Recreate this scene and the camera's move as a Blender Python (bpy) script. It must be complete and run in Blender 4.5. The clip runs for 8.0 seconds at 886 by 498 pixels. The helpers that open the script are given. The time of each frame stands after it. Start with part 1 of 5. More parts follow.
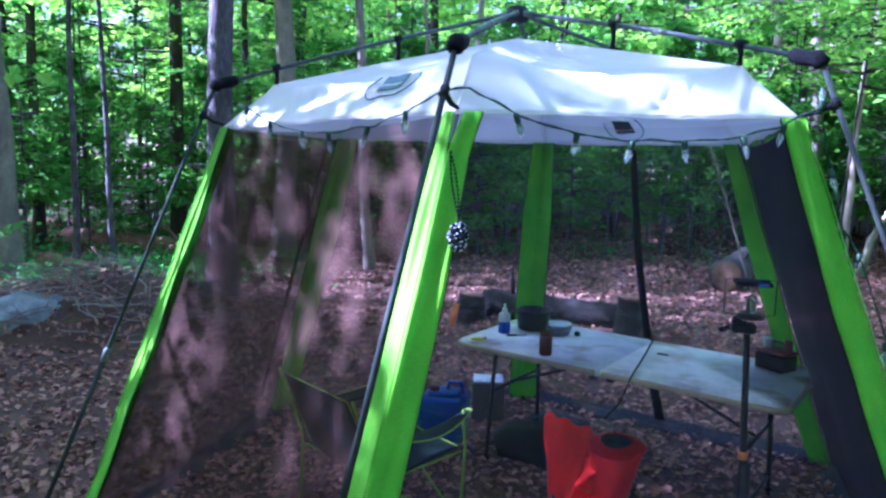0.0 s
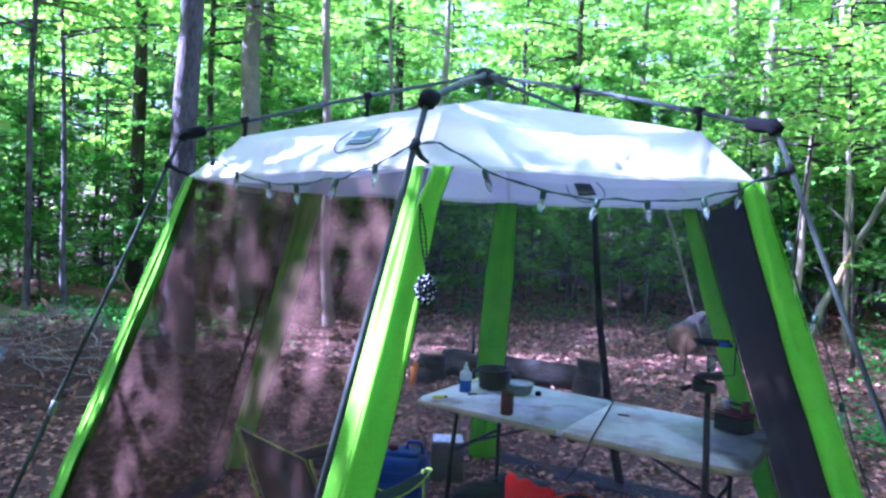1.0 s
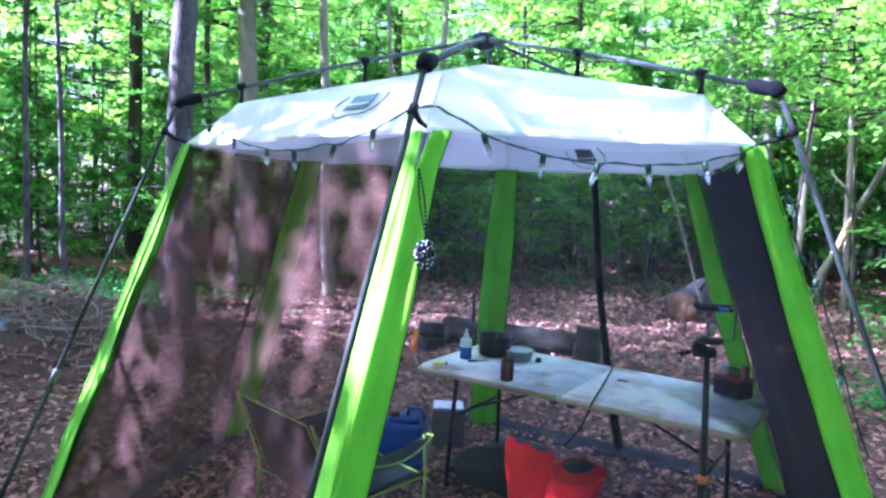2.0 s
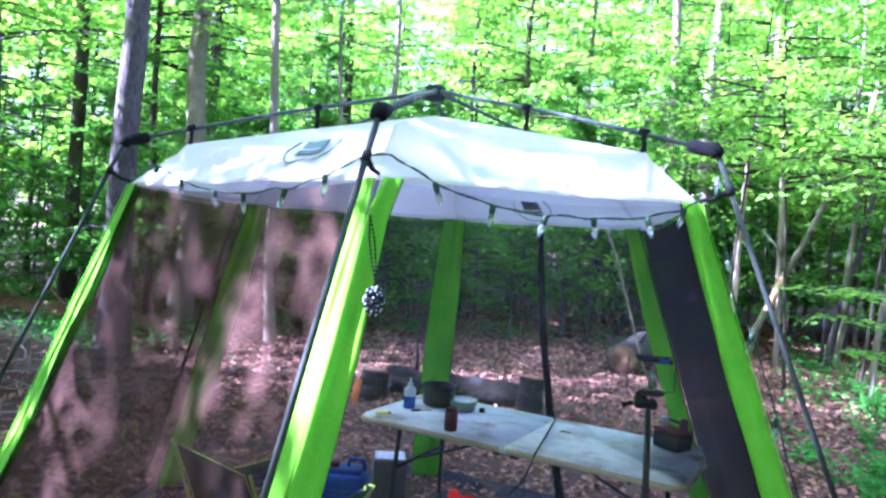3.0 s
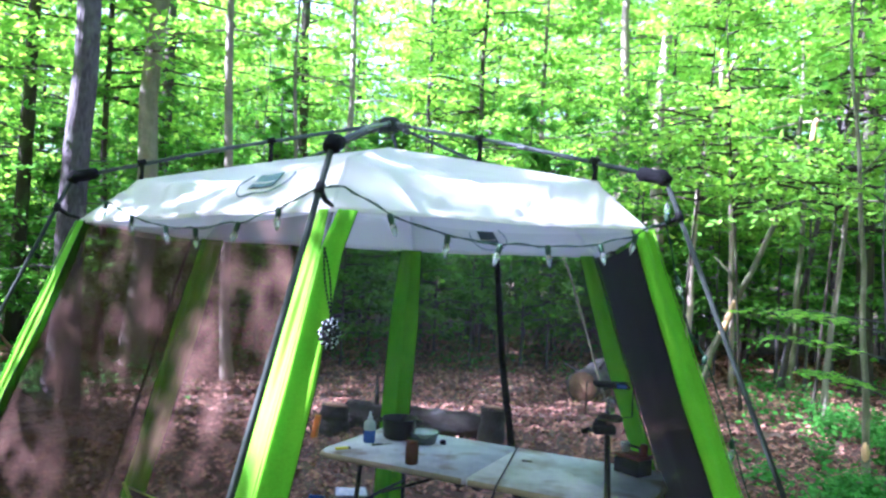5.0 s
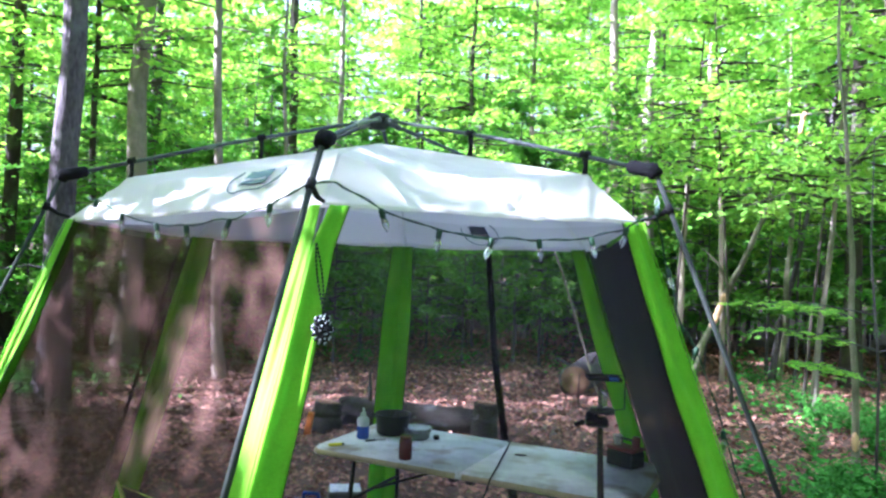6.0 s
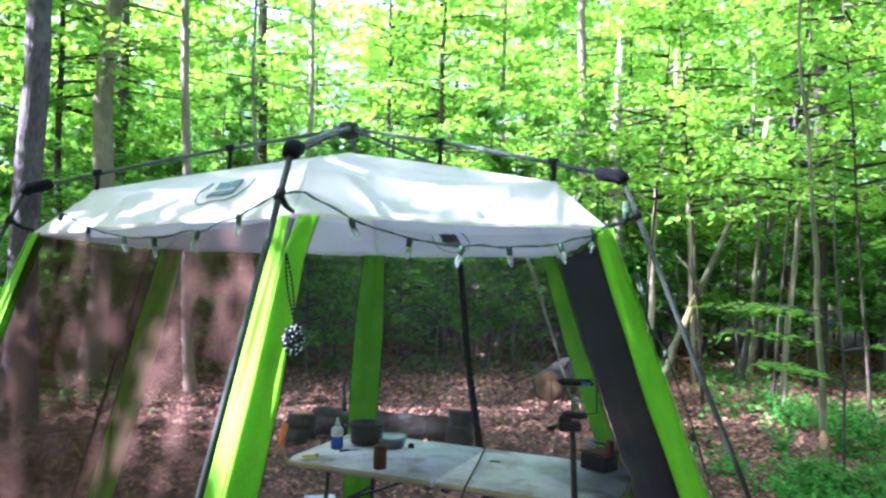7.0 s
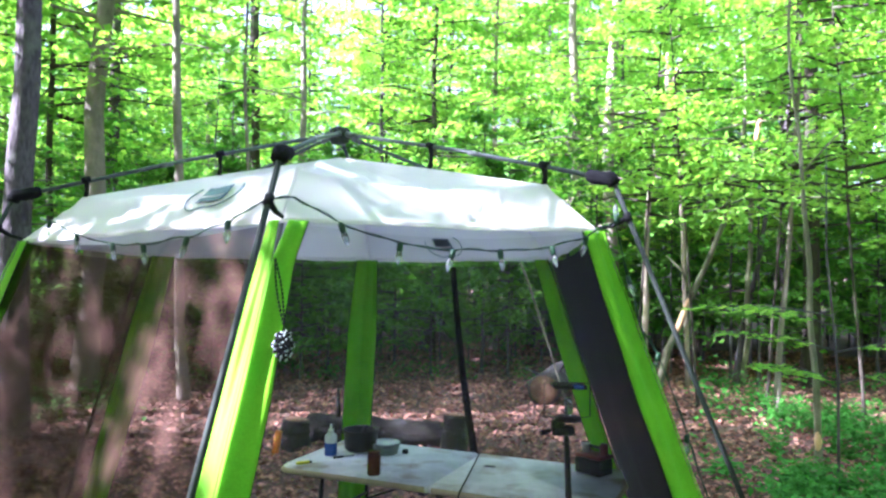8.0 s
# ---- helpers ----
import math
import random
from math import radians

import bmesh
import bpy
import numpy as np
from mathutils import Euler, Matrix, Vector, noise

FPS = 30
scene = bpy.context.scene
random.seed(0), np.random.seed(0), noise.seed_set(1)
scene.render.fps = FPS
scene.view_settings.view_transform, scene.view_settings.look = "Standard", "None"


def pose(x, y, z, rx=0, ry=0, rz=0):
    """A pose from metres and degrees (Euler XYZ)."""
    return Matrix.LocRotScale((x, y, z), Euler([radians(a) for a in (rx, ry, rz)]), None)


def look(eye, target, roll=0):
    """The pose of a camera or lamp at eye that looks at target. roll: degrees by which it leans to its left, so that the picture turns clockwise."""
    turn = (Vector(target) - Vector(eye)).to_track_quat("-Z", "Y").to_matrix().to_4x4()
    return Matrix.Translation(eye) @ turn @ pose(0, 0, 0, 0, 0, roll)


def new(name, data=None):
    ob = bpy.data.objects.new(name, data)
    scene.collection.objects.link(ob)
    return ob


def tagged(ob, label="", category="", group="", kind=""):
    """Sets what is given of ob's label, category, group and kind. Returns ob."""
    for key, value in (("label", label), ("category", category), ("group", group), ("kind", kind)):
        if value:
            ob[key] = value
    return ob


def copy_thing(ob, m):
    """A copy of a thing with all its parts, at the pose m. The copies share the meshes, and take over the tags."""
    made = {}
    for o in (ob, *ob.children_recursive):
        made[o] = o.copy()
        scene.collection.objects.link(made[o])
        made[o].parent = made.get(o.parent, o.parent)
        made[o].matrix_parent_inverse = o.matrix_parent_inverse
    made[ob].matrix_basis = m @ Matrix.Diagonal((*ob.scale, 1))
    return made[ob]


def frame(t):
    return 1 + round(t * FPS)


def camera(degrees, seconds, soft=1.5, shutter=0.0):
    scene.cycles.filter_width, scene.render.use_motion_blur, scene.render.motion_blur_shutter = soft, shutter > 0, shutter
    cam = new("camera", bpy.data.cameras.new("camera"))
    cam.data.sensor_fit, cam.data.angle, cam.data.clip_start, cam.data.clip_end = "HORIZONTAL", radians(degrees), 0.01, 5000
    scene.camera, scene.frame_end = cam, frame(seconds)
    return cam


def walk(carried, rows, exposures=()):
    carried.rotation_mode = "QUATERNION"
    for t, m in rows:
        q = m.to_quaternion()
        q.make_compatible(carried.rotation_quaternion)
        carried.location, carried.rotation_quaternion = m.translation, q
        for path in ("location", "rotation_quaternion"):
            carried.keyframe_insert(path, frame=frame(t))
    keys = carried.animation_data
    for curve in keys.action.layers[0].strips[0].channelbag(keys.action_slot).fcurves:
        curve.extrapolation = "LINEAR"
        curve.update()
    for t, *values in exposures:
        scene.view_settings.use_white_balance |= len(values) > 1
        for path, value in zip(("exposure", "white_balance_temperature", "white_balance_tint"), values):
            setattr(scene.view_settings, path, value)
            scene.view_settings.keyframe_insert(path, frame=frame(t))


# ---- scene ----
cam = camera(61.08, 8.0, soft=2.5)
PATH = [
    (0, pose(0.019, 0.014, 1.863, 81.896, -1.142, 13.284)),
    (0.5, pose(0.002, -0.004, 1.844, 85.320, -2.282, 11.509)),
    (1, pose(-0.002, 0.005, 1.840, 86.617, -2.672, 10.313)),
    (1.2, pose(-0.002, 0.005, 1.840, 86.340, -2.200, 10.210)),
    (2.3, pose(-0.001, 0.020, 1.826, 83.970, -2.651, 10.112)),
    (2.5, pose(-0.001, 0.020, 1.826, 85.353, -2.869, 9.086)),
    (3, pose(-0.013, 0.003, 1.824, 88.237, -4.060, 6.171)),
    (3.5, pose(-0.017, 0.012, 1.822, 90.148, -4.647, 5.468)),
    (4, pose(-0.005, -0.001, 1.825, 90.191, -5.277, 4.519)),
    (4.5, pose(-0.003, 0.002, 1.822, 91.427, -3.035, 3.506)),
    (4.7, pose(-0.003, 0.002, 1.822, 91.150, -2.950, 3.150)),
    (6, pose(-0.004, -0.003, 1.816, 90.579, -2.293, 2.353)),
    (6.5, pose(0.002, -0.010, 1.819, 90.761, -2.009, 1.059)),
    (7, pose(0.003, -0.010, 1.818, 91.215, -1.349, 0.292)),
    (7.5, pose(0.009, -0.008, 1.818, 91.449, -1.131, 0.083)),
    (8, pose(0.014, -0.001, 1.815, 91.617, -0.820, -0.129)),
]
walk(cam, PATH, exposures=[(0.0, 3.42, 4220, 40), (0.5, 3.60, 4260, 42), (1.0, 3.74, 4330, 42), (2.5, 4.15, 4530, 39), (3.5, 3.94, 4620, 36), (4.5, 3.76, 4760, 30), (8.0, 3.76, 5120, 25)])

# ---- world and sun ----
SUN_WAY = Vector((-0.96, -0.20, 0.74)).normalized()
world = bpy.data.worlds.new("sky")
scene.world = world
world.use_nodes = True
wn, wl = world.node_tree.nodes, world.node_tree.links
sky = wn.new("ShaderNodeTexSky")
sky.sky_type, sky.sun_disc = 'NISHITA', False
sky.sun_elevation = math.asin(SUN_WAY.z)
sky.sun_rotation = math.atan2(SUN_WAY.x, SUN_WAY.y)
sky.dust_density, sky.ozone_density = 5.0, 0.6
haze = wn.new("ShaderNodeHueSaturation")
haze.inputs["Saturation"].default_value = 0.6
wl.new(sky.outputs[0], haze.inputs["Color"])
wl.new(haze.outputs[0], wn["Background"].inputs[0])
wn["Background"].inputs[1].default_value = 0.075
sun = new("sun", bpy.data.lights.new("sun", 'SUN'))
sun.data.energy, sun.data.angle, sun.data.color = 5.0, radians(0.6), (1.0, 0.93, 0.8)
sun.matrix_world = look(SUN_WAY * 60, (0, 0, 0))


# ---- materials ----
def material(name, a, b=None, scale=8.0, rough=0.7, metal=0.0, bump=0.2, fine=60.0, stain=None, stretch=(1, 1, 1), island=0.0,
             objrand=0.0, through_light=0.0, tint=None, cover=1.0, grain=0.35, gloss=0.2):
    """A surface whose colour wanders between a and b, with grain, a stain colour, bump, and light shining through thin cloth or leaf."""
    m = bpy.data.materials.new(name)
    m.use_nodes = True
    nt = m.node_tree
    n, l = nt.nodes, nt.links
    bs, out = n["Principled BSDF"], n["Material Output"]
    b = b or tuple(c * 0.7 for c in a)
    co = n.new("ShaderNodeTexCoord")
    mp = n.new("ShaderNodeMapping")
    mp.inputs["Scale"].default_value = stretch
    l.new(co.outputs["Object"], mp.inputs[0])
    big, small = n.new("ShaderNodeTexNoise"), n.new("ShaderNodeTexNoise")
    big.inputs["Scale"].default_value, big.inputs["Detail"].default_value = scale, 5
    small.inputs["Scale"].default_value, small.inputs["Detail"].default_value = fine, 4
    l.new(mp.outputs[0], big.inputs[0]), l.new(mp.outputs[0], small.inputs[0])
    ramp = n.new("ShaderNodeMapRange")
    ramp.inputs[1].default_value, ramp.inputs[2].default_value = 0.3, 0.7
    fac = big.outputs[0]
    if island or objrand:
        src = n.new("ShaderNodeNewGeometry").outputs["Random Per Island"] if island else n.new("ShaderNodeObjectInfo").outputs["Random"]
        w = n.new("ShaderNodeMix")
        w.data_type = 'FLOAT'
        w.inputs[0].default_value = island or objrand
        l.new(big.outputs[0], w.inputs[2]), l.new(src, w.inputs[3])
        fac = w.outputs[0]
        ramp.inputs[1].default_value, ramp.inputs[2].default_value = 0.12, 0.88
    l.new(fac, ramp.inputs[0])
    mix = n.new("ShaderNodeMix")
    mix.data_type = 'RGBA'
    mix.inputs[6].default_value, mix.inputs[7].default_value = (*a, 1), (*b, 1)
    l.new(ramp.outputs[0], mix.inputs[0])
    gr = n.new("ShaderNodeMix")
    gr.data_type, gr.blend_type = 'RGBA', 'OVERLAY'
    gr.inputs[0].default_value = grain
    l.new(mix.outputs[2], gr.inputs[6]), l.new(small.outputs[0], gr.inputs[7])
    col = gr.outputs[2]
    if stain:
        st = n.new("ShaderNodeTexNoise")
        st.inputs["Scale"].default_value, st.inputs["Detail"].default_value = scale * 0.6, 8
        l.new(co.outputs["Object"], st.inputs[0])
        sr = n.new("ShaderNodeMapRange")
        sr.inputs[1].default_value, sr.inputs[2].default_value = 0.52, 0.68
        l.new(st.outputs[0], sr.inputs[0])
        sm = n.new("ShaderNodeMix")
        sm.data_type = 'RGBA'
        sm.inputs[7].default_value = (*stain, 1)
        l.new(sr.outputs[0], sm.inputs[0]), l.new(col, sm.inputs[6])
        col = sm.outputs[2]
    l.new(col, bs.inputs["Base Color"])
    bs.inputs["Roughness"].default_value, bs.inputs["Metallic"].default_value = rough, metal
    bs.inputs["Specular IOR Level"].default_value = gloss
    if bump:
        bp = n.new("ShaderNodeBump")
        bp.inputs["Strength"].default_value, bp.inputs["Distance"].default_value = bump, 0.02
        l.new(small.outputs[0], bp.inputs["Height"])
        l.new(bp.outputs[0], bs.inputs["Normal"])
    shade = bs.outputs[0]
    if through_light:
        tr = n.new("ShaderNodeBsdfTranslucent")
        if tint:
            tm = n.new("ShaderNodeMix")
            tm.data_type, tm.blend_type = 'RGBA', 'MULTIPLY'
            tm.inputs[0].default_value, tm.inputs[7].default_value = 1.0, (*tint, 1)
            l.new(col, tm.inputs[6])
            l.new(tm.outputs[2], tr.inputs[0])
        else:
            l.new(col, tr.inputs[0])
        ms = n.new("ShaderNodeMixShader")
        ms.inputs[0].default_value = through_light
        l.new(shade, ms.inputs[1]), l.new(tr.outputs[0], ms.inputs[2])
        shade = ms.outputs[0]
    if cover < 1:
        tp, ms = n.new("ShaderNodeBsdfTransparent"), n.new("ShaderNodeMixShader")
        ms.inputs[0].default_value = cover
        l.new(tp.outputs[0], ms.inputs[1]), l.new(shade, ms.inputs[2])
        shade = ms.outputs[0]
    l.new(shade, out.inputs[0])
    return m


def glassy(name, colour, rough=0.05, cover=0.35):
    m = bpy.data.materials.new(name)
    m.use_nodes = True
    n, l = m.node_tree.nodes, m.node_tree.links
    bs = n["Principled BSDF"]
    bs.inputs["Base Color"].default_value, bs.inputs["Roughness"].default_value = (*colour, 1), rough
    bs.inputs["Transmission Weight"].default_value = 1 - cover
    return m


CANVAS = material("cream_polyester", (0.86, 0.80, 0.78), (0.80, 0.735, 0.72), 3, 0.75, bump=0.05, fine=220, through_light=0.5, tint=(0.90, 0.95, 1.08), grain=0.12)
GREEN = material("lime_green_polyester", (0.25, 0.58, 0.010), (0.17, 0.47, 0.007), 6, 0.6, bump=0.08, fine=160, through_light=0.45, grain=0.2)
MESH = material("dark_screen_mesh", (0.064, 0.033, 0.027), (0.028, 0.014, 0.012), 14, 0.9, bump=0, fine=300, through_light=0.08, cover=0.56, grain=0.3, gloss=0.05)
# front mesh with low cover, its pale colour painting haze over the interior
MESH_HAZY = material("hazy_screen_mesh", (0.135, 0.125, 0.15), (0.105, 0.10, 0.12), 14, 0.7, bump=0, fine=300, through_light=0.3, cover=0.13, grain=0.3, gloss=0.1)
MESH_BACK = material("back_screen_mesh", (0.036, 0.034, 0.044), (0.026, 0.025, 0.034), 14, 0.9, bump=0, fine=300, through_light=0.3, cover=0.30, grain=0.3, gloss=0.05)
# right wall's mesh, darkened and nearly opaque in place of its edge-on look
MESH_EDGEWISE = material("edgewise_screen_mesh", (0.026, 0.025, 0.046), (0.019, 0.018, 0.034), 10, 0.9, bump=0, fine=300, cover=0.97, grain=0.3, gloss=0.1)
SKIRT = material("navy_skirt_cloth", (0.025, 0.024, 0.036), (0.016, 0.016, 0.025), 10, 0.8, bump=0.1, stain=(0.06, 0.042, 0.036))
# one steel: leg tubes darkened as for shade, roof tubes blued by sky light
TUBE = material("grey_green_steel_tube", (0.033, 0.038, 0.037), (0.023, 0.028, 0.027), 12, 0.75, bump=0.05, fine=90, gloss=0.1)
SKYLIT_TUBE = material("skylit_roof_tube", (0.055, 0.068, 0.075), (0.038, 0.048, 0.054), 12, 0.5, bump=0.05, fine=90, gloss=0.35)
SLEEVE = material("bright_tube_sleeve", (0.12, 0.13, 0.135), (0.08, 0.087, 0.09), 12, 0.5, metal=0.2, bump=0.05)
LOWER_TUBE = material("worn_lower_tube", (0.034, 0.037, 0.034), (0.024, 0.026, 0.023), 12, 0.7, bump=0.05, gloss=0.15)
FOAM = material("black_foam", (0.007, 0.007, 0.010), (0.004, 0.004, 0.006), 30, 0.95, bump=0.3, fine=150, gloss=0.15)
BLACK = material("black_webbing", (0.009, 0.009, 0.012), (0.005, 0.005, 0.007), 30, 0.8, bump=0.2, fine=200)
SLATE = material("slate_blue_print", (0.15, 0.215, 0.26), (0.12, 0.17, 0.21), 20, 0.7, bump=0.05)
WIRE = material("green_wire", (0.015, 0.045, 0.025), (0.01, 0.03, 0.018), 30, 0.5, bump=0)
BULB = glassy("clear_bulb_glass", (0.60, 0.68, 0.70), 0.06, 0.12)
TABLE = material("weathered_white_plastic", (0.84, 0.82, 0.91), (0.55, 0.54, 0.63), 7, 0.42, bump=0.2, fine=42, stain=(0.30, 0.21, 0.165), gloss=0.5, grain=0.6)
TABLE_EDGE = material("yellowed_plastic_edge", (0.46, 0.37, 0.25), (0.34, 0.27, 0.18), 8, 0.5, bump=0.1)
IRON = material("dark_painted_steel", (0.012, 0.011, 0.013), (0.02, 0.015, 0.013), 18, 0.55, bump=0.1, gloss=0.25)
CHAIR_CLOTH = material("dark_green_chair_cloth", (0.010, 0.021, 0.025), (0.006, 0.015, 0.020), 9, 0.8, bump=0.15, fine=180)
PIPING = material("lime_piping", (0.26, 0.38, 0.03), (0.18, 0.28, 0.02), 20, 0.6, bump=0.05)
RED = material("red_nylon", (0.80, 0.010, 0.004), (0.60, 0.006, 0.003), 7, 0.6, bump=0.12, fine=90, through_light=0.15)
BLUE = material("blue_jug_plastic", (0.009, 0.045, 0.27), (0.006, 0.032, 0.20), 6, 0.35, bump=0.03)
REDCAP = material("red_cap_plastic", (0.10, 0.008, 0.012), (0.06, 0.005, 0.008), 10, 0.4, bump=0)
BARK = material("grey_brown_bark", (0.100, 0.082, 0.098), (0.045, 0.036, 0.043), 7, 0.9, bump=1.0, fine=34, stretch=(1, 1, 0.35), stain=(0.13, 0.125, 0.125), grain=0.8)
BARK_DARK = material("dark_wet_bark", (0.06, 0.047, 0.041), (0.03, 0.024, 0.021), 6, 0.9, bump=0.9, fine=30, stretch=(1, 1, 0.3), stain=(0.07, 0.085, 0.04))
BARK_PALE = material("pale_beech_bark", (0.26, 0.215, 0.19), (0.13, 0.11, 0.095), 5, 0.85, bump=0.4, fine=24, stretch=(1, 1, 0.6), stain=(0.17, 0.15, 0.13))
BARK_GREEN = material("olive_sapling_bark", (0.155, 0.15, 0.10), (0.09, 0.09, 0.058), 6, 0.85, bump=0.4, fine=30, stretch=(1, 1, 0.5), stain=(0.24, 0.21, 0.16))
PEELED = material("peeled_tan_wood", (0.58, 0.36, 0.20), (0.42, 0.25, 0.14), 6, 0.75, bump=0.4, fine=40, stretch=(1, 1, 0.2), stain=(0.24, 0.17, 0.12))
BARK_RED = material("reddish_rotten_bark", (0.24, 0.12, 0.09), (0.13, 0.065, 0.05), 5, 0.9, bump=0.7, fine=30, stain=(0.10, 0.12, 0.05))
CUT = material("sawn_wood_end", (0.20, 0.115, 0.075), (0.12, 0.066, 0.045), 12, 0.85, bump=0.3)
ORANGE_WOOD = material("fresh_orange_split_wood", (0.55, 0.17, 0.035), (0.38, 0.11, 0.02), 10, 0.8, bump=0.3)
TWIG = material("grey_dead_twig", (0.30, 0.24, 0.235), (0.085, 0.06, 0.058), 6, 0.9, bump=0.4, objrand=0.6)
BARE_WOOD = material("bare_pale_snag_wood", (0.42, 0.33, 0.29), (0.21, 0.165, 0.14), 5, 0.8, bump=0.4, fine=30, stretch=(1, 1, 0.3), stain=(0.28, 0.22, 0.19))
LOG_BARK = material("black_log_bark", (0.030, 0.023, 0.022), (0.014, 0.011, 0.011), 6, 0.85, bump=0.9, fine=30, stain=(0.06, 0.058, 0.068))
LEAF = material("beech_leaf", (0.28, 0.49, 0.075), (0.11, 0.29, 0.04), 0.5, 0.5, bump=0, island=0.6, through_light=0.55, tint=(1.55, 1.4, 0.75), grain=0.1)
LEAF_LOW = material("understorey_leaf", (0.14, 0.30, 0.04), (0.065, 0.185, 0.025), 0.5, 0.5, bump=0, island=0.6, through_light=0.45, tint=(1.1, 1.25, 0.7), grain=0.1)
SOIL = material("forest_soil", (0.11, 0.062, 0.052), (0.058, 0.033, 0.028), 1.2, 0.95, bump=0.8, fine=30, stain=(0.11, 0.075, 0.062))
LITTER = material("dry_leaf_litter", (0.44, 0.225, 0.175), (0.080, 0.032, 0.026), 3, 0.85, bump=0.1, island=0.85, through_light=0.15)
ROCK = material("grey_boulder", (0.24, 0.25, 0.30), (0.11, 0.115, 0.14), 6, 0.9, bump=0.7, fine=35, stain=(0.12, 0.13, 0.11))
AMBER = material("dark_amber_jar_glass", (0.10, 0.025, 0.012), (0.07, 0.018, 0.01), 10, 0.15, bump=0)
WHITE = material("white_plastic", (0.52, 0.54, 0.57), (0.44, 0.46, 0.50), 10, 0.4, bump=0)
CLEAR = glassy("clear_tub_plastic", (0.62, 0.68, 0.68), 0.12, 0.1)
YELLOW = material("yellow_plastic", (0.75, 0.68, 0.03), (0.65, 0.55, 0.02), 10, 0.5, bump=0)
POT = material("black_enamel", (0.006, 0.006, 0.008), (0.010, 0.009, 0.009), 14, 0.45, bump=0.03)
CARDBOARD = material("grey_carton", (0.11, 0.095, 0.10), (0.08, 0.07, 0.07), 6, 0.85, bump=0.1)
PAPER = material("printed_paper", (0.70, 0.68, 0.75), (0.35, 0.35, 0.60), 25, 0.7, bump=0)
MOSS = material("mossy_ground_leaf", (0.09, 0.29, 0.04), (0.03, 0.12, 0.015), 3, 0.7, bump=0, island=0.7, through_light=0.4)
LED = material("blue_lamp_panel", (0.04, 0.09, 0.38), (0.03, 0.07, 0.3), 10, 0.2, bump=0)


# ---- builders ----
def part(name, bm, mat, parent=None, label="", smooth=True):
    me = bpy.data.meshes.new(name)
    if isinstance(bm, tuple):
        me.from_pydata(*bm)
    else:
        bmesh.ops.recalc_face_normals(bm, faces=bm.faces)
        bm.to_mesh(me)
        bm.free()
    if smooth:
        me.polygons.foreach_set("use_smooth", [True] * len(me.polygons))
    me.materials.append(mat)
    ob = new(name, me)
    if parent:
        ob.parent = parent
        if parent.data is None:
            ob.matrix_parent_inverse = Matrix.Translation(-Vector(parent.location))
    return tagged(ob, label)


def thing(name, spot, label, category, group="", kind=""):
    ob = new(name)
    ob.location = spot
    ob.empty_display_size = 0.1
    return tagged(ob, label, category, group, kind)


def tube(bm, pts, radii, seg=8, closed=True):
    """A tapered round tube along points."""
    pts = [Vector(p) for p in pts]
    if not hasattr(radii, "__len__"):
        radii = [radii] * len(pts)
    rings = []
    side = None
    for i, p in enumerate(pts):
        d = (pts[min(i + 1, len(pts) - 1)] - pts[max(i - 1, 0)]).normalized()
        if side is None:
            side = d.orthogonal().normalized()
        side = (side - d * side.dot(d)).normalized()
        up = d.cross(side)
        rings.append([bm.verts.new(p + (side * math.cos(a) + up * math.sin(a)) * radii[i])
                      for a in (2 * math.pi * k / seg for k in range(seg))])
    for r0, r1 in zip(rings, rings[1:]):
        for k in range(seg):
            bm.faces.new((r0[k], r0[(k + 1) % seg], r1[(k + 1) % seg], r1[k]))
    if closed:
        bm.faces.new(rings[0][::-1]), bm.faces.new(rings[-1])
    return bm


def lathe(profile, seg=20, spot=(0, 0, 0), bm=None):
    """A turned body about z from (radius, height) pairs."""
    bm = bm or bmesh.new()
    s = Vector(spot)
    rings = [[bm.verts.new(s + Vector((r * math.cos(a), r * math.sin(a), z))) for a in (2 * math.pi * k / seg for k in range(seg))]
             for r, z in profile]
    for r0, r1 in zip(rings, rings[1:]):
        for k in range(seg):
            bm.faces.new((r0[k], r0[(k + 1) % seg], r1[(k + 1) % seg], r1[k]))
    bm.faces.new(rings[0][::-1]), bm.faces.new(rings[-1])
    return bm


def block(size, m=Matrix(), bevel=0.0, bm=None):
    bm = bm or bmesh.new()
    r = bmesh.ops.create_cube(bm, size=1, matrix=m @ Matrix.Diagonal((*size, 1)))
    if bevel:
        es = list({e for v in r["verts"] for e in v.link_edges})
        bmesh.ops.bevel(bm, geom=es, offset=bevel, segments=2, affect='EDGES', profile=0.5)
    return bm


def sheet(fn, nu, nv, thick=0.0):
    """A cloth from fn(u, v), with thickness along its normal."""
    bm = bmesh.new()
    g = [[bm.verts.new(fn(i / nu, j / nv)) for j in range(nv + 1)] for i in range(nu + 1)]
    for i in range(nu):
        for j in range(nv):
            bm.faces.new((g[i][j], g[i + 1][j], g[i + 1][j + 1], g[i][j + 1]))
    if thick:
        bmesh.ops.recalc_face_normals(bm, faces=bm.faces)
        bmesh.ops.solidify(bm, geom=bm.faces[:], thickness=thick)
    return bm


def lerp(a, b, t):
    return Vector(a) * (1 - t) + Vector(b) * t


def wob(p, s=1.0, k=0):
    return noise.noise(Vector(p) * s + Vector((k * 7.3, k * 3.1, k * 5.7)))


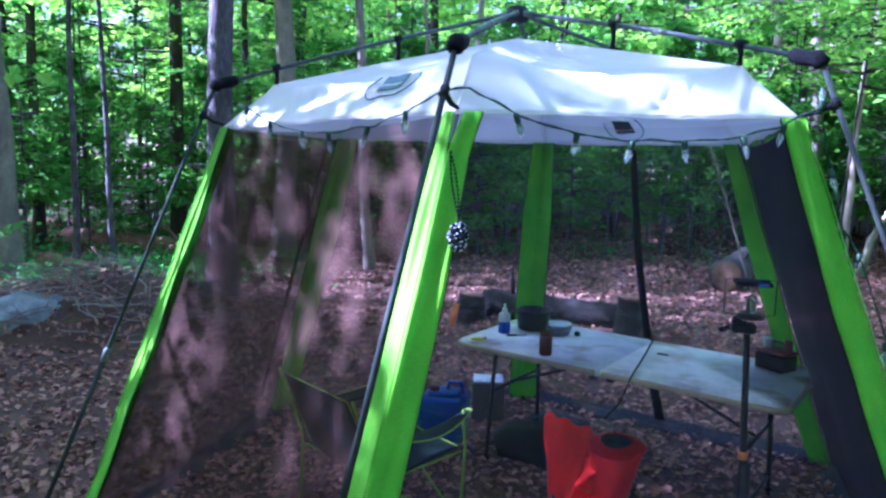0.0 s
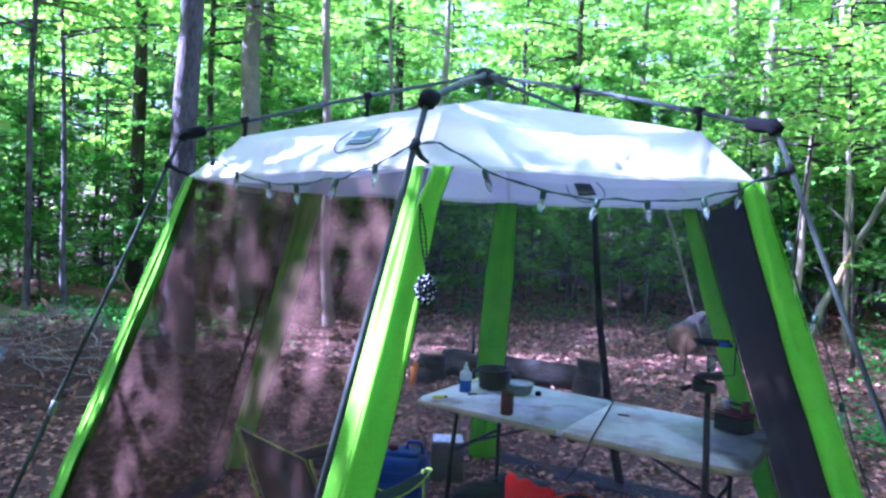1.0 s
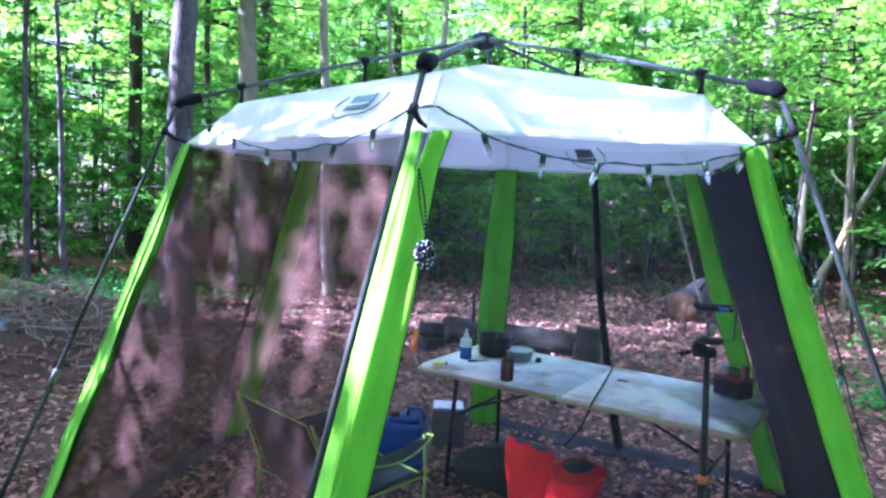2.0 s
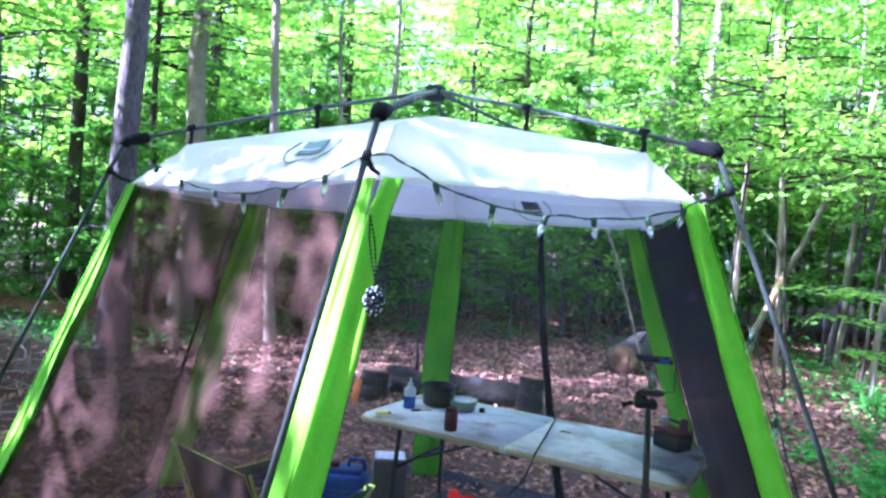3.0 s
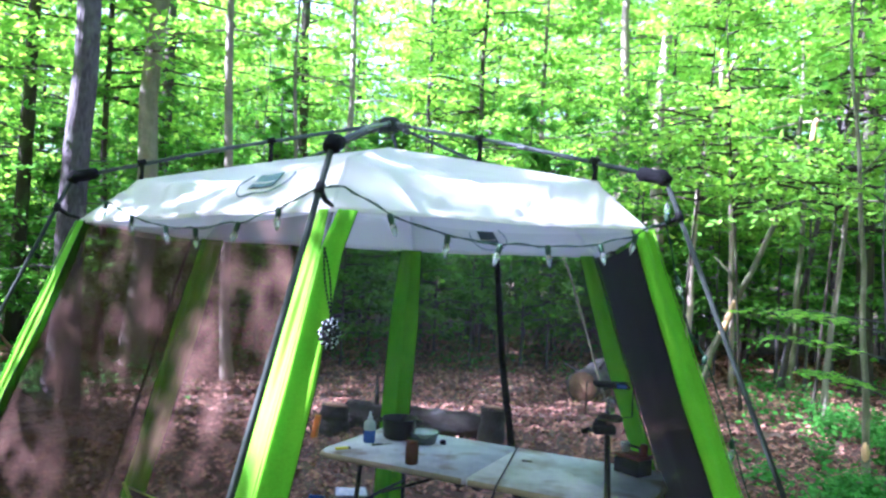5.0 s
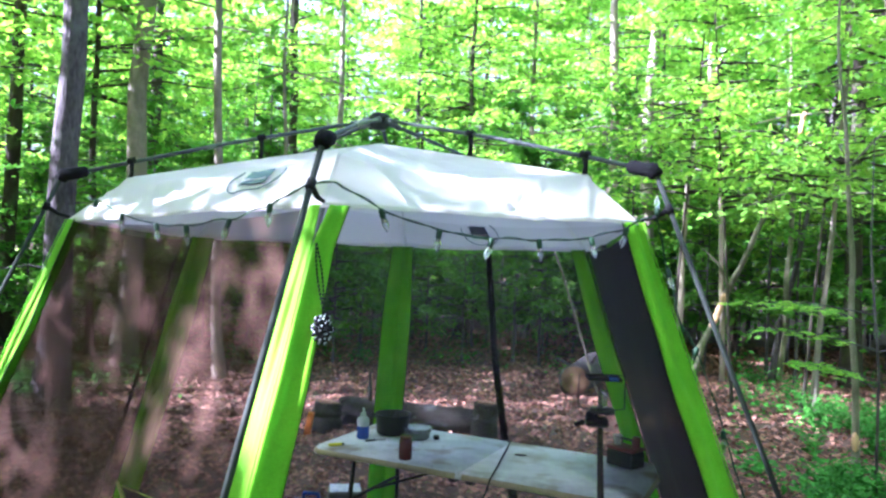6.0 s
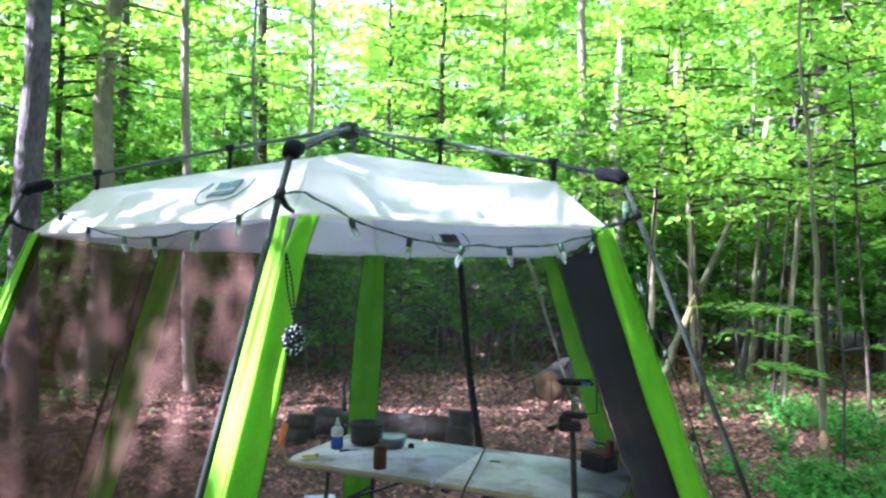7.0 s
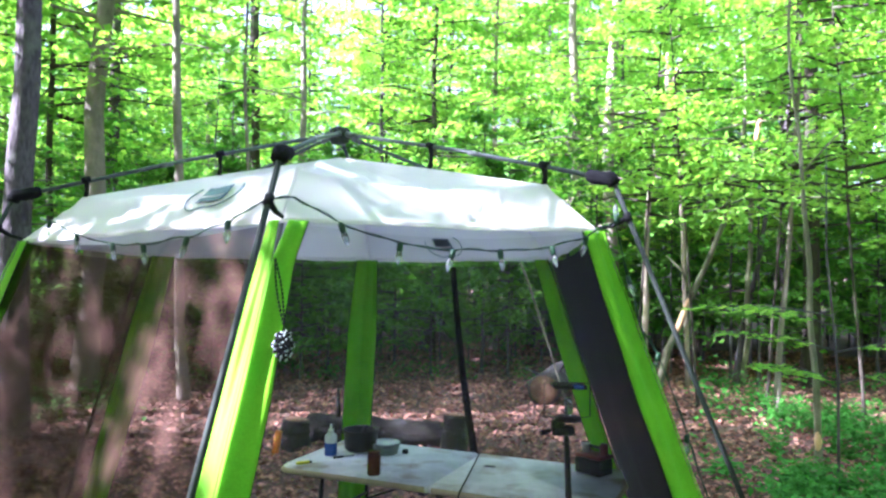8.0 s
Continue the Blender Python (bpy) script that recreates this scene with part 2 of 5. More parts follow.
def leaves(spots, sizes, ups, rng, aspect=0.62):
    """Many small two-faced folded leaves as vertex and face lists."""
    n = len(spots)
    spots, sizes, ups = np.asarray(spots), np.asarray(sizes)[:, None], np.asarray(ups)
    ups = ups / np.linalg.norm(ups, axis=1, keepdims=True)
    a = rng.normal(size=(n, 3))
    a -= ups * (a * ups).sum(1, keepdims=True)
    a /= np.linalg.norm(a, axis=1, keepdims=True)
    b = np.cross(ups, a)
    tip, tail = spots + a * sizes * 0.5, spots - a * sizes * 0.5
    l = spots + b * sizes * aspect * 0.5 + ups * sizes * 0.12
    r = spots - b * sizes * aspect * 0.5 + ups * sizes * 0.12
    v = np.stack([tail, l, tip, r], 1).reshape(-1, 3)
    i = np.arange(n)[:, None] * 4
    f = np.concatenate([i + [0, 1, 2], i + [0, 2, 3]], 0)
    return v.tolist(), [], f.tolist()


# ---- ground ----
def ground_height(x, y):
    d = math.hypot(x + 0.5, y - 3.3)
    k = min(max((d - 3.5) / 6, 0), 1)
    return k * (0.10 * noise.noise(Vector((x * 0.25, y * 0.25, 0))) + 0.05 * noise.noise(Vector((x * 0.9, y * 0.9, 3)))) \
        + 0.012 * noise.noise(Vector((x * 3, y * 3, 1)))


def make_ground():
    bm = bmesh.new()
    xs = [-400, -160, -70, -40] + [-28 + i * 0.5 for i in range(107)] + [40, 70, 160, 400]
    ys = [-400, -160, -60, -25] + [-12 + i * 0.5 for i in range(105)] + [55, 90, 180, 400]
    g = [[bm.verts.new((x, y, ground_height(x, y) if abs(x) < 60 and abs(y) < 60 else 0)) for y in ys] for x in xs]
    for i in range(len(xs) - 1):
        for j in range(len(ys) - 1):
            bm.faces.new((g[i][j], g[i + 1][j], g[i + 1][j + 1], g[i][j + 1]))
    return tagged(part("ground", bm, SOIL, label="brown forest soil under dry fallen leaves"), category="ground", kind="structure")


make_ground()
rng = np.random.default_rng(4)


def make_litter():
    n = 110000
    r = 2.0 + 17 * rng.random(n) ** 1.2
    a = np.radians(-62 + 112 * rng.random(n))
    # thinner behind the camera, where the leaves go on all round
    round_about = np.arange(n) >= 85000
    a[round_about] = np.radians(50 + 248 * rng.random(round_about.sum()))
    r[round_about] = 0.3 + 10 * np.sqrt(rng.random(round_about.sum()))
    x, y = r * np.sin(a), r * np.cos(a)
    z = np.array([ground_height(p, q) for p, q in zip(x, y)]) + 0.008 + 0.02 * rng.random(n)
    up = rng.normal(size=(n, 3)) * 0.38 + [0, 0, 1]
    ob = part("leaf_litter", leaves(np.stack([x, y, z], 1), 0.024 + 0.034 * rng.random(n) + 0.003 * r, up, rng, 0.7), LITTER, smooth=False)
    tagged(ob, "dry brown and tan fallen leaves covering the ground", "leaf litter", kind="stuff")


make_litter()

# ---- the screen house ----
# corners: elbow, eave, foot of the cloth; in order front, right, right back, back, left back, left
ELBOW = [(-0.44, 2.09, 2.13), (0.61, 2.62, 2.14), (0.65, 4.11, 2.06), (-0.45, 4.84, 2.05), (-1.63, 4.25, 2.05), (-1.74, 3.07, 2.09)]
EAVE = [(-0.44, 2.13, 1.95), (0.57, 2.64, 1.96), (0.62, 4.09, 1.88), (-0.45, 4.81, 1.87), (-1.60, 4.23, 1.87), (-1.71, 3.09, 1.91)]
HEM = [(-0.68, 1.28, 0.0), (1.22, 2.28, 0.0), (1.35, 4.70, 0.0), (-0.60, 5.41, 0.0), (-2.26, 4.66, 0.0), (-2.31, 2.71, 0.0)]
LEG = [(-0.70, 1.10, 0.0), (1.38, 2.18, 0.0), (1.52, 4.79, 0.0), (-0.58, 5.60, 0.0), (-2.42, 4.77, 0.0), (-2.48, 2.63, 0.0)]
APEX = Vector((-0.47, 3.50, 2.45))
TOP = Vector((-0.46, 3.51, 2.335))
MIDDLE = Vector((-0.5, 3.45, 0))


def outward(a, b, c):
    n = (Vector(b) - Vector(a)).cross(Vector(c) - Vector(a)).normalized()
    return n if n.dot(Vector(a) - MIDDLE - Vector((0, 0, a[2]))) > 0 else -n


def ridge(i, u):
    """A point of the roof's ridge towards corner i: nearly along the pole, then steeply down to the eave."""
    e = Vector(EAVE[i])
    b = lerp(APEX, ELBOW[i], 0.80) - Vector((0, 0, 0.062))
    a = lerp(APEX, ELBOW[i], 0.40) - Vector((0, 0, 0.085))
    for lo, hi, p, q in ((0, 0.4, TOP, a), (0.4, 0.82, a, b), (0.82, 1.01, b, e)):
        if u <= hi:
            t = (u - lo) / (min(hi, 1.0) - lo)
            return lerp(p, q, t)
    return e


FOLDS = ((0.38, 0.018, 0.006, 0.84), (0.49, 0.022, 0.011, 0.80), (0.58, 0.013, 0.010, 0.77), (0.63, 0.010, 0.005, 0.85), (0.79, 0.020, 0.010, 0.72), (0.86, 0.010, 0.005, 0.80), (0.20, 0.03, 0.005, 0.84))


def roof_point(i, j, u, v):
    """A point of the roof cloth between the ridges to corners i and j: held up at the ridges, drawn straight between them."""
    s = max(math.sin(math.pi * v), 0)
    p = lerp(lerp(ridge(i, u), ridge(j, u), v), lerp(TOP, lerp(EAVE[i], EAVE[j], v), u), 0.28 * s ** 0.75)
    p.z -= 0.030 * s * math.sin(math.pi * u)
    p.z += 0.012 * s * wob((p.x * 1.5 + u * 5, p.y * 2.2, 0), 2.0, i)
    p.z += 0.012 * s * math.sin(math.pi * u) * wob((v * 9 - u * 5, (v + u) * 1.2, i + 2), 1.0)
    p.z += 0.006 * s * u * wob((v * 22 - u * 12, (v + u) * 2, i + 5), 1.0)
    if i in (0, 5):
        # slanting folds that run up from the eave towards the corner
        n = outward(EAVE[i], EAVE[j], TOP)
        if n.z < 0:
            n = -n
        w = v if i == 0 else 1 - v
        for v0, wide, deep, top in FOLDS:
            d = (w + 1.25 * (u - 1) + 0.012 * wob((u * 9, v0 * 40, 1), 1.0) - v0) / wide
            run = min(max((u - top) / 0.08, 0), 1) * min(max((1.0 - u) / 0.03, 0), 1)
            p += n * (deep if i == 0 else deep * 0.6) * run * (math.exp(-d * d) - 0.8 * math.exp(-(d - 1.7) ** 2))
    return p


def build_screen_house():
    house = thing("screen_house", MIDDLE, "cream hexagonal screen tent with lime corners and dark mesh walls", "tent")
    for i in range(6):
        j = (i + 1) % 6

        def roof(u, v, i=i, j=j):
            return roof_point(i, j, u, v)
        panel = part("roof_panel", sheet(roof, 70 if i in (0, 5) else 40, 120 if i in (0, 5) else 36, 0.003), CANVAS, house)
        # hem binding along the eave
        bm = bmesh.new()
        tube(bm, [roof(1.0, k / 24) - Vector((0, 0, 0.004)) for k in range(25)], 0.0035, 6)
        part("hem", bm, CANVAS, panel)
        n = outward(EAVE[i], EAVE[j], HEM[i])

        def wall(u, v, i=i, j=j, n=n):
            p = lerp(lerp(EAVE[i], EAVE[j], v), lerp(HEM[i], HEM[j], v), u)
            k = math.sin(math.pi * u) * math.sin(math.pi * v)
            p.z -= 0.035 * (1 - u) * math.sin(math.pi * v)
            return p - n * (0.01 + k * (0.05 + 0.03 * wob((u * 3, v * 4, i), 1.2)))
        mat = {0: MESH_HAZY, 1: MESH_EDGEWISE, 2: MESH_BACK, 3: MESH_BACK}.get(i, MESH)
        mesh = part("mesh_wall", sheet(wall, 14, 14), mat, house, "dark see-through screen mesh")
        # skirt that lies on the ground along the wall
        def skirt(u, v, i=i, j=j, n=n):
            p = lerp(HEM[i], HEM[j], 0.06 + 0.88 * v)
            flat = Vector((n.x, n.y, 0)).normalized()
            return p - flat * (0.02 + u * 0.10) + Vector((0, 0, 0.06 * (1 - u) ** 2 + 0.012 + 0.012 * wob((v * 9, u, i), 1)))
        if i in (1, 2, 3, 4):
            part("skirt", sheet(skirt, 4, 30, 0.002), SKIRT, mesh)
        if i == 2:
            bm = sheet(lambda u, v: wall(u, 0.485 + 0.03 * v) + n * 0.006, 14, 2, 0.004)
            part("zipper_band", bm, BLACK, mesh, "black zipper band down the mesh door")
    for i in range(6):
        # corner strip, folded about the corner onto both walls
        e, h = Vector(EAVE[i]), Vector(HEM[i])
        out = Vector((e.x - MIDDLE.x, e.y - MIDDLE.y, 0)).normalized()

        def strip(u, v, i=i, e=e, h=h, out=out):
            s = v * 2 - 1
            o = (i + 1) % 6 if s > 0 else (i - 1) % 6
            w = (0.056 if i == 0 else 0.076) + 0.030 * min(u * 4, 1)
            top = e + (Vector(EAVE[o]) - e).normalized() * abs(s) * w
            bot = h + (Vector(HEM[o]) - h).normalized() * abs(s) * w
            p = lerp(top, bot, u)
            inside = -0.042 if i in (2, 3, 4) else 0.006
            return p + out * (inside + 0.010 * wob((u * 7, s * 2.0, i), 1.0) + 0.006 * math.sin(s * 8 + u * 3))
        if i == 0:
            # the two flaps of the front corner part at the top and close lower down
            toward = (Vector(EAVE[1]) - e).normalized()

            def flap_left(u, v):
                return strip(u, 0.5 * v) - toward * (0.008 * max(1 - u / 0.06, 0) * v)

            def flap_right(u, v):
                return strip(u, 0.5 + 0.5 * v) + toward * (0.022 * max(1 - u / 0.06, 0)) + out * 0.002
            s_ob = part("corner_strip", sheet(flap_left, 60, 8, 0.003), GREEN, house, "lime green corner cloth")
            part("corner_flap", sheet(flap_right, 60, 8, 0.003), GREEN, s_ob)
        else:
            s_ob = part("corner_strip", sheet(strip, 46, 12, 0.003), GREEN, house, "lime green corner cloth")
        for v in (0.0, 1.0):
            bm = bmesh.new()
            edge = (flap_right if v else flap_left) if i == 0 else strip
            tube(bm, [edge(k / 40, v) for k in range(41)], 0.003, 5)
            part("edge_tape", bm, BLACK, s_ob)
        if i:
            bm = bmesh.new()
            tube(bm, [strip(k / 40, 0.52) + out * 0.006 for k in range(41)], 0.0025, 5)
            part("seam", bm, GREEN, s_ob)
        # poles
        el, lg = Vector(ELBOW[i]), Vector(LEG[i])
        bm = bmesh.new()
        tube(bm, [el, lerp(el, lg, 0.57)], 0.0088, 12)
        leg = part("leg_pole", bm, TUBE, house)
        bm = bmesh.new()
        d = (lg - el).normalized()
        k0 = lerp(el, lg, 0.555)
        tube(bm, [k0 + d * 0.05, lg], 0.0104, 12)
        part("lower_leg", bm, LOWER_TUBE, leg)
        bm = bmesh.new()
        tube(bm, [k0, k0 + d * 0.01, k0 + d * 0.06, k0 + d * 0.065], [0.011, 0.0155, 0.0155, 0.013], 12)
        part("collar", bm, SLEEVE, leg, "bright collar with a push button")
        part("foot_plate", lathe([(0.05, 0.0), (0.05, 0.012), (0.03, 0.02), (0.02, 0.05)], 14, lg), BLACK, leg)
        bm = bmesh.new()
        start = lerp(APEX, el, 0.05)
        tube(bm, [start, lerp(start, el, 0.5) + Vector((0, 0, 0.012)), el], 0.0086, 12)
        rp = part("roof_pole", bm, SKYLIT_TUBE, house)
        bm = bmesh.new()
        tube(bm, [lerp(start, el, 0.52) + Vector((0, 0, 0.010)), lerp(start, el, 0.56) + Vector((0, 0, 0.009))], 0.0108, 12)
        part("pole_joint", bm, SLEEVE, rp)
        inn = (APEX - el).normalized()
        bm = bmesh.new()
        a0, a1 = el + inn * 0.105, el + d * 0.022
        prof = [0.014, 0.023, 0.026, 0.024, 0.027, 0.025, 0.015]
        path = [a0, a0 - inn * 0.010, a0 - inn * 0.04, a0 - inn * 0.07, el + inn * 0.012 + Vector((0, 0, 0.004)), lerp(el, a1, 0.6), a1]
        tube(bm, path, prof, 14)
        for v in bm.verts:
            v.co += Vector((wob(v.co, 60), wob(v.co, 60, 1), wob(v.co, 60, 2))) * 0.003
        part("foam_sleeve", bm, FOAM, rp, "black foam sleeve on the elbow")
        for t in (0.40, 0.80) if i else ():
            p = lerp(APEX, el, t)
            q = ridge(i, 0.4 if t < 0.5 else 0.82)
            bm = bmesh.new()
            tube(bm, [p + inn * 0.018 + Vector((0, 0, 0.012)), p - inn * 0.018 + Vector((0, 0, 0.012))], 0.0145, 10)
            tube(bm, [p, lerp(p, q, 0.5) + Vector((0.003, 0, 0)), q], [0.012, 0.008, 0.012], 8)
            part("roof_strap", bm, BLACK, rp)
        # eave strap to the leg
        t = 0.062
        p = lerp(el, lg, t)
        bm = bmesh.new()
        tube(bm, [e + Vector((0, 0, 0.01)), lerp(e, p, 0.5) - Vector((0, 0, 0.004)), p], [0.006, 0.008, 0.010], 8)
        tube(bm, [p - d * 0.016, p + d * 0.016], 0.0135, 10)
        part("eave_strap", bm, BLACK, leg)
    bm = lathe([(0.02, -0.05), (0.045, -0.04), (0.05, -0.012), (0.05, 0.012), (0.035, 0.024), (0.012, 0.03)], 18, APEX)
    hub = part("hub", bm, TUBE, house, "grey hub where the roof poles meet")
    bm = bmesh.new()
    for i in range(6):
        inn = (Vector(ELBOW[i]) - APEX).normalized()
        tube(bm, [APEX + inn * 0.035, APEX + inn * 0.11], 0.014, 10)
    part("sockets", bm, SLEEVE, hub)

    # printed emblem: a slate patch within an open ring, on the two sides that carry it
    def emblem(i, j, v0, u0, k):
        def on(a, b):
            return roof_point(i, j, u0 + b, v0 + a) + Vector((0, 0, 0.012 * k))
        bm = sheet(lambda a, b: on((a - 0.5) * 0.10, (b - 0.5) * 0.07), 10, 10, 0.002)
        em = part("emblem", bm, SLATE, house, "slate blue printed emblem patch")
        bm = bmesh.new()
        tube(bm, [on(0.105 * math.cos(t), 0.078 * math.sin(t)) for t in (math.radians(-15 + 6.5 * q) for q in range(36))], 0.003, 6)
        part("emblem_ring", bm, SLATE, em)
        bm = sheet(lambda a, b: on((a - 0.5) * 0.085, (b - 0.5) * 0.008 + 0.014) + Vector((0, 0, 0.003 * k)), 4, 2, 0.001)
        part("emblem_bar", bm, CANVAS, em)
    emblem(5, 0, 0.71, 0.86, 1)
    emblem(2, 3, 0.50, 0.88, -1)
    return house


build_screen_house()


# ---- string lights along the eaves ----
def build_string_lights():
    run = [(-1.60, 3.02, 2.00), (-1.54, 2.98, 1.985), (-1.35, 2.81, 1.93), (-1.14, 2.63, 1.89), (-0.98, 2.50, 1.885), (-0.78, 2.34, 1.905), (-0.62, 2.22, 1.95),
           (-0.47, 2.05, 2.00), (-0.40, 2.09, 2.015), (-0.28, 2.18, 1.945), (-0.11, 2.25, 1.895), (0.05, 2.32, 1.875), (0.20, 2.39, 1.88), (0.38, 2.49, 1.895),
           (0.51, 2.57, 1.935), (0.62, 2.60, 1.99), (0.66, 2.60, 1.80), (0.71, 2.585, 1.61), (0.76, 2.57, 1.54), (0.85, 2.545, 1.27), (0.95, 2.47, 0.95)]
    lights = thing("string_lights", run[7], "green wired string of clear faceted bulbs draped along the eaves", "string lights")
    pts = []
    for a, b in zip(run, run[1:]):
        for k in range(6):
            p = lerp(a, b, k / 6)
            p += Vector((wob(p, 9), wob(p, 9, 1), wob(p, 9, 2))) * 0.008
            pts.append(p)
    bm = bmesh.new()
    tube(bm, pts, 0.0021, 6)
    part("wire", bm, WIRE, lights)
    bm = bmesh.new()
    tube(bm, [p + Vector((0.004 * math.sin(i * 1.1), 0.003, 0.005 * math.cos(i * 1.1))) for i, p in enumerate(pts)], 0.0016, 5)
    part("twisted_wire", bm, WIRE, lights)
    for k, i in enumerate((1, 2, 3, 4, 5, 6, 9, 10, 11, 12, 13, 14, 15, 16, 17, 18, 19)):
        p = Vector(run[i])
        tilt = Matrix.Rotation(0.25 * math.sin(k * 2.3), 4, 'X') @ Matrix.Rotation(0.3 * math.sin(k * 1.7 + 1), 4, 'Y')
        if i == 15:
            tilt = Matrix.Rotation(math.pi * 0.92, 4, 'X')
        m = Matrix.Translation(p) @ tilt
        bm = lathe([(0.006, 0.004), (0.0095, -0.002), (0.0095, -0.022), (0.008, -0.026)], 10)
        bm.transform(m)
        so = part("socket", bm, WIRE, lights)
        bm = lathe([(0.006, -0.024), (0.0105, -0.035), (0.011, -0.042), (0.008, -0.056), (0.003, -0.067), (0.001, -0.070)], 7)
        bm.transform(m)
        part("bulb", bm, BULB, so, "clear faceted bulb", smooth=False)


build_string_lights()


# ---- ornament hanging in the front corner ----
def build_ornament():
    top = Vector((-0.428, 2.0, 1.835))
    orn = thing("beaded_ornament", top, "black and white beaded cluster hanging on a dark chain", "ornament")
    base = Vector((-0.403, 2.0, 1.608))
    bm = bmesh.new()
    for s in (-1, 1):
        for k in range(16):
            p = lerp(top, base + Vector((0, 0, 0.06)), k / 15) + Vector((0.006 * s * math.sin(math.pi * k / 15), 0.004 * s, 0))
            bmesh.ops.create_icosphere(bm, subdivisions=1, radius=0.0044, matrix=Matrix.Translation(p) @ Matrix.Diagonal((0.8, 0.8, 1.4, 1)))
    part("chain", bm, BLACK, orn)
    r = random.Random(3)
    data = {}
    for key, mat in (("dark_bead", BLACK), ("pale_bead", WHITE)):
        bm = bmesh.new()
        bmesh.ops.create_icosphere(bm, subdivisions=1, radius=0.0056 if key == "dark_bead" else 0.0037)
        first = part(key, bm, mat, orn)
        data[key] = first.data
        for k in range(64 if key == "dark_bead" else 62):
            z = 1 - 2 * (k + 0.5) / (64 if key == "dark_bead" else 62)
            a = k * 2.4 + (0.9 if key == "pale_bead" else 0)
            rr = math.sqrt(1 - z * z)
            p = base + Vector((0.025 * rr * math.cos(a), 0.025 * rr * math.sin(a), 0.038 * z))
            ob = first if k == 0 else new(key, data[key])
            ob.parent = orn
            ob.matrix_parent_inverse = Matrix.Translation(-top)
            ob.location = p + Vector((r.uniform(-1, 1), r.uniform(-1, 1), r.uniform(-1, 1))) * 0.004
    bm = bmesh.new()
    bmesh.ops.create_icosphere(bm, subdivisions=2, radius=0.022, matrix=Matrix.Translation(base) @ Matrix.Diagonal((1, 1, 1.45, 1)))
    part("core", bm, BLACK, orn)


build_ornament()


# ---- folding table and what stands on it ----
TABLE_AT = Matrix.Translation((0.11, 4.20, 0)) @ Matrix.Rotation(math.atan2(-0.395, 0.918), 4, 'Z')
TZ = 0.72


def build_table():
    t = thing("folding_table", TABLE_AT.translation, "weathered white plastic folding table on dark steel legs", "table")

    def put(name, bm, mat, parent, label="", **kw):
        bm.transform(TABLE_AT)
        return part(name, bm, mat, parent, label, **kw)
    for s in (-1, 1):
        bm = bmesh.new()
        w, d, r = 0.905, 0.375, 0.06
        out = []
        for cx, cy, a0 in ((w - r, d - r, 0), (None, d, 0), (None, -d, 0), (w - r, -d + r, -90)):
            if cx is None:
                out.append((0.006, cy))
            else:
                out += [(cx + r * math.cos(math.radians(a0 + q * 15)), cy + r * math.sin(math.radians(a0 + q * 15))) for q in range(7)]
        out = [(s * x, y) for x, y in out]
        ring = [bm.verts.new((x, y, TZ)) for x, y in out]
        f = bm.faces.new(ring)
        ext = bmesh.ops.extrude_face_region(bm, geom=[f])
        for v in ext["geom"]:
            if isinstance(v, bmesh.types.BMVert):
                v.co.z -= 0.042
        bmesh.ops.bevel(bm, geom=[e for e in bm.edges if abs(e.verts[0].co.z - TZ) < 1e-5 and abs(e.verts[1].co.z - TZ) < 1e-5],
                        offset=0.008, segments=2, affect='EDGES')
        top = put("tabletop_half", bm, TABLE, t)
        bm = bmesh.new()
        tube(bm, [(x * 1.001, y * 1.002, TZ - 0.026) for x, y in [(s * 0.02, -d)] + [q for q in out[9:] + out[:7]] + [(s * 0.02, d)]], 0.0155, 8)
        put("edge_rim", bm, TABLE_EDGE, top, "yellowed plastic edge")
        x = s * 0.70
        for y in (-0.28, 0.28):
            bm = bmesh.new()
            tube(bm, [(x, y * 0.9, TZ - 0.045), (x + s * 0.01, y, 0.4), (x + s * 0.02, y * 1.08, 0.012)], 0.0135, 10)
            lg = put("leg", bm, IRON, t)
            bm = lathe([(0.017, 0.0), (0.018, 0.02), (0.015, 0.035)], 10, (x + s * 0.02, y * 1.08, 0.0))
            put("rubber_foot", bm, BLACK, lg)
        for z in (0.10, 0.42):
            bm = bmesh.new()
            tube(bm, [(x + s * 0.012, -0.29, z), (x + s * 0.012, 0.29, z)], 0.010, 8)
            put("crossbar", bm, IRON, t)
        bm = bmesh.new()
        tube(bm, [(x, 0.0, 0.42), (s * 0.10, 0.0, TZ - 0.05)], 0.009, 8)
        put("brace", bm, IRON, t)
        bm = block((0.04, 0.10, 0.03), Matrix.Translation((s * 0.05, -0.30, TZ - 0.055)), 0.004)
        put("hinge_bracket", bm, IRON, t)


build_table()


def stand(name, label, category, x, y, z=TZ):
    return thing(name, (x, y, z), label, category)


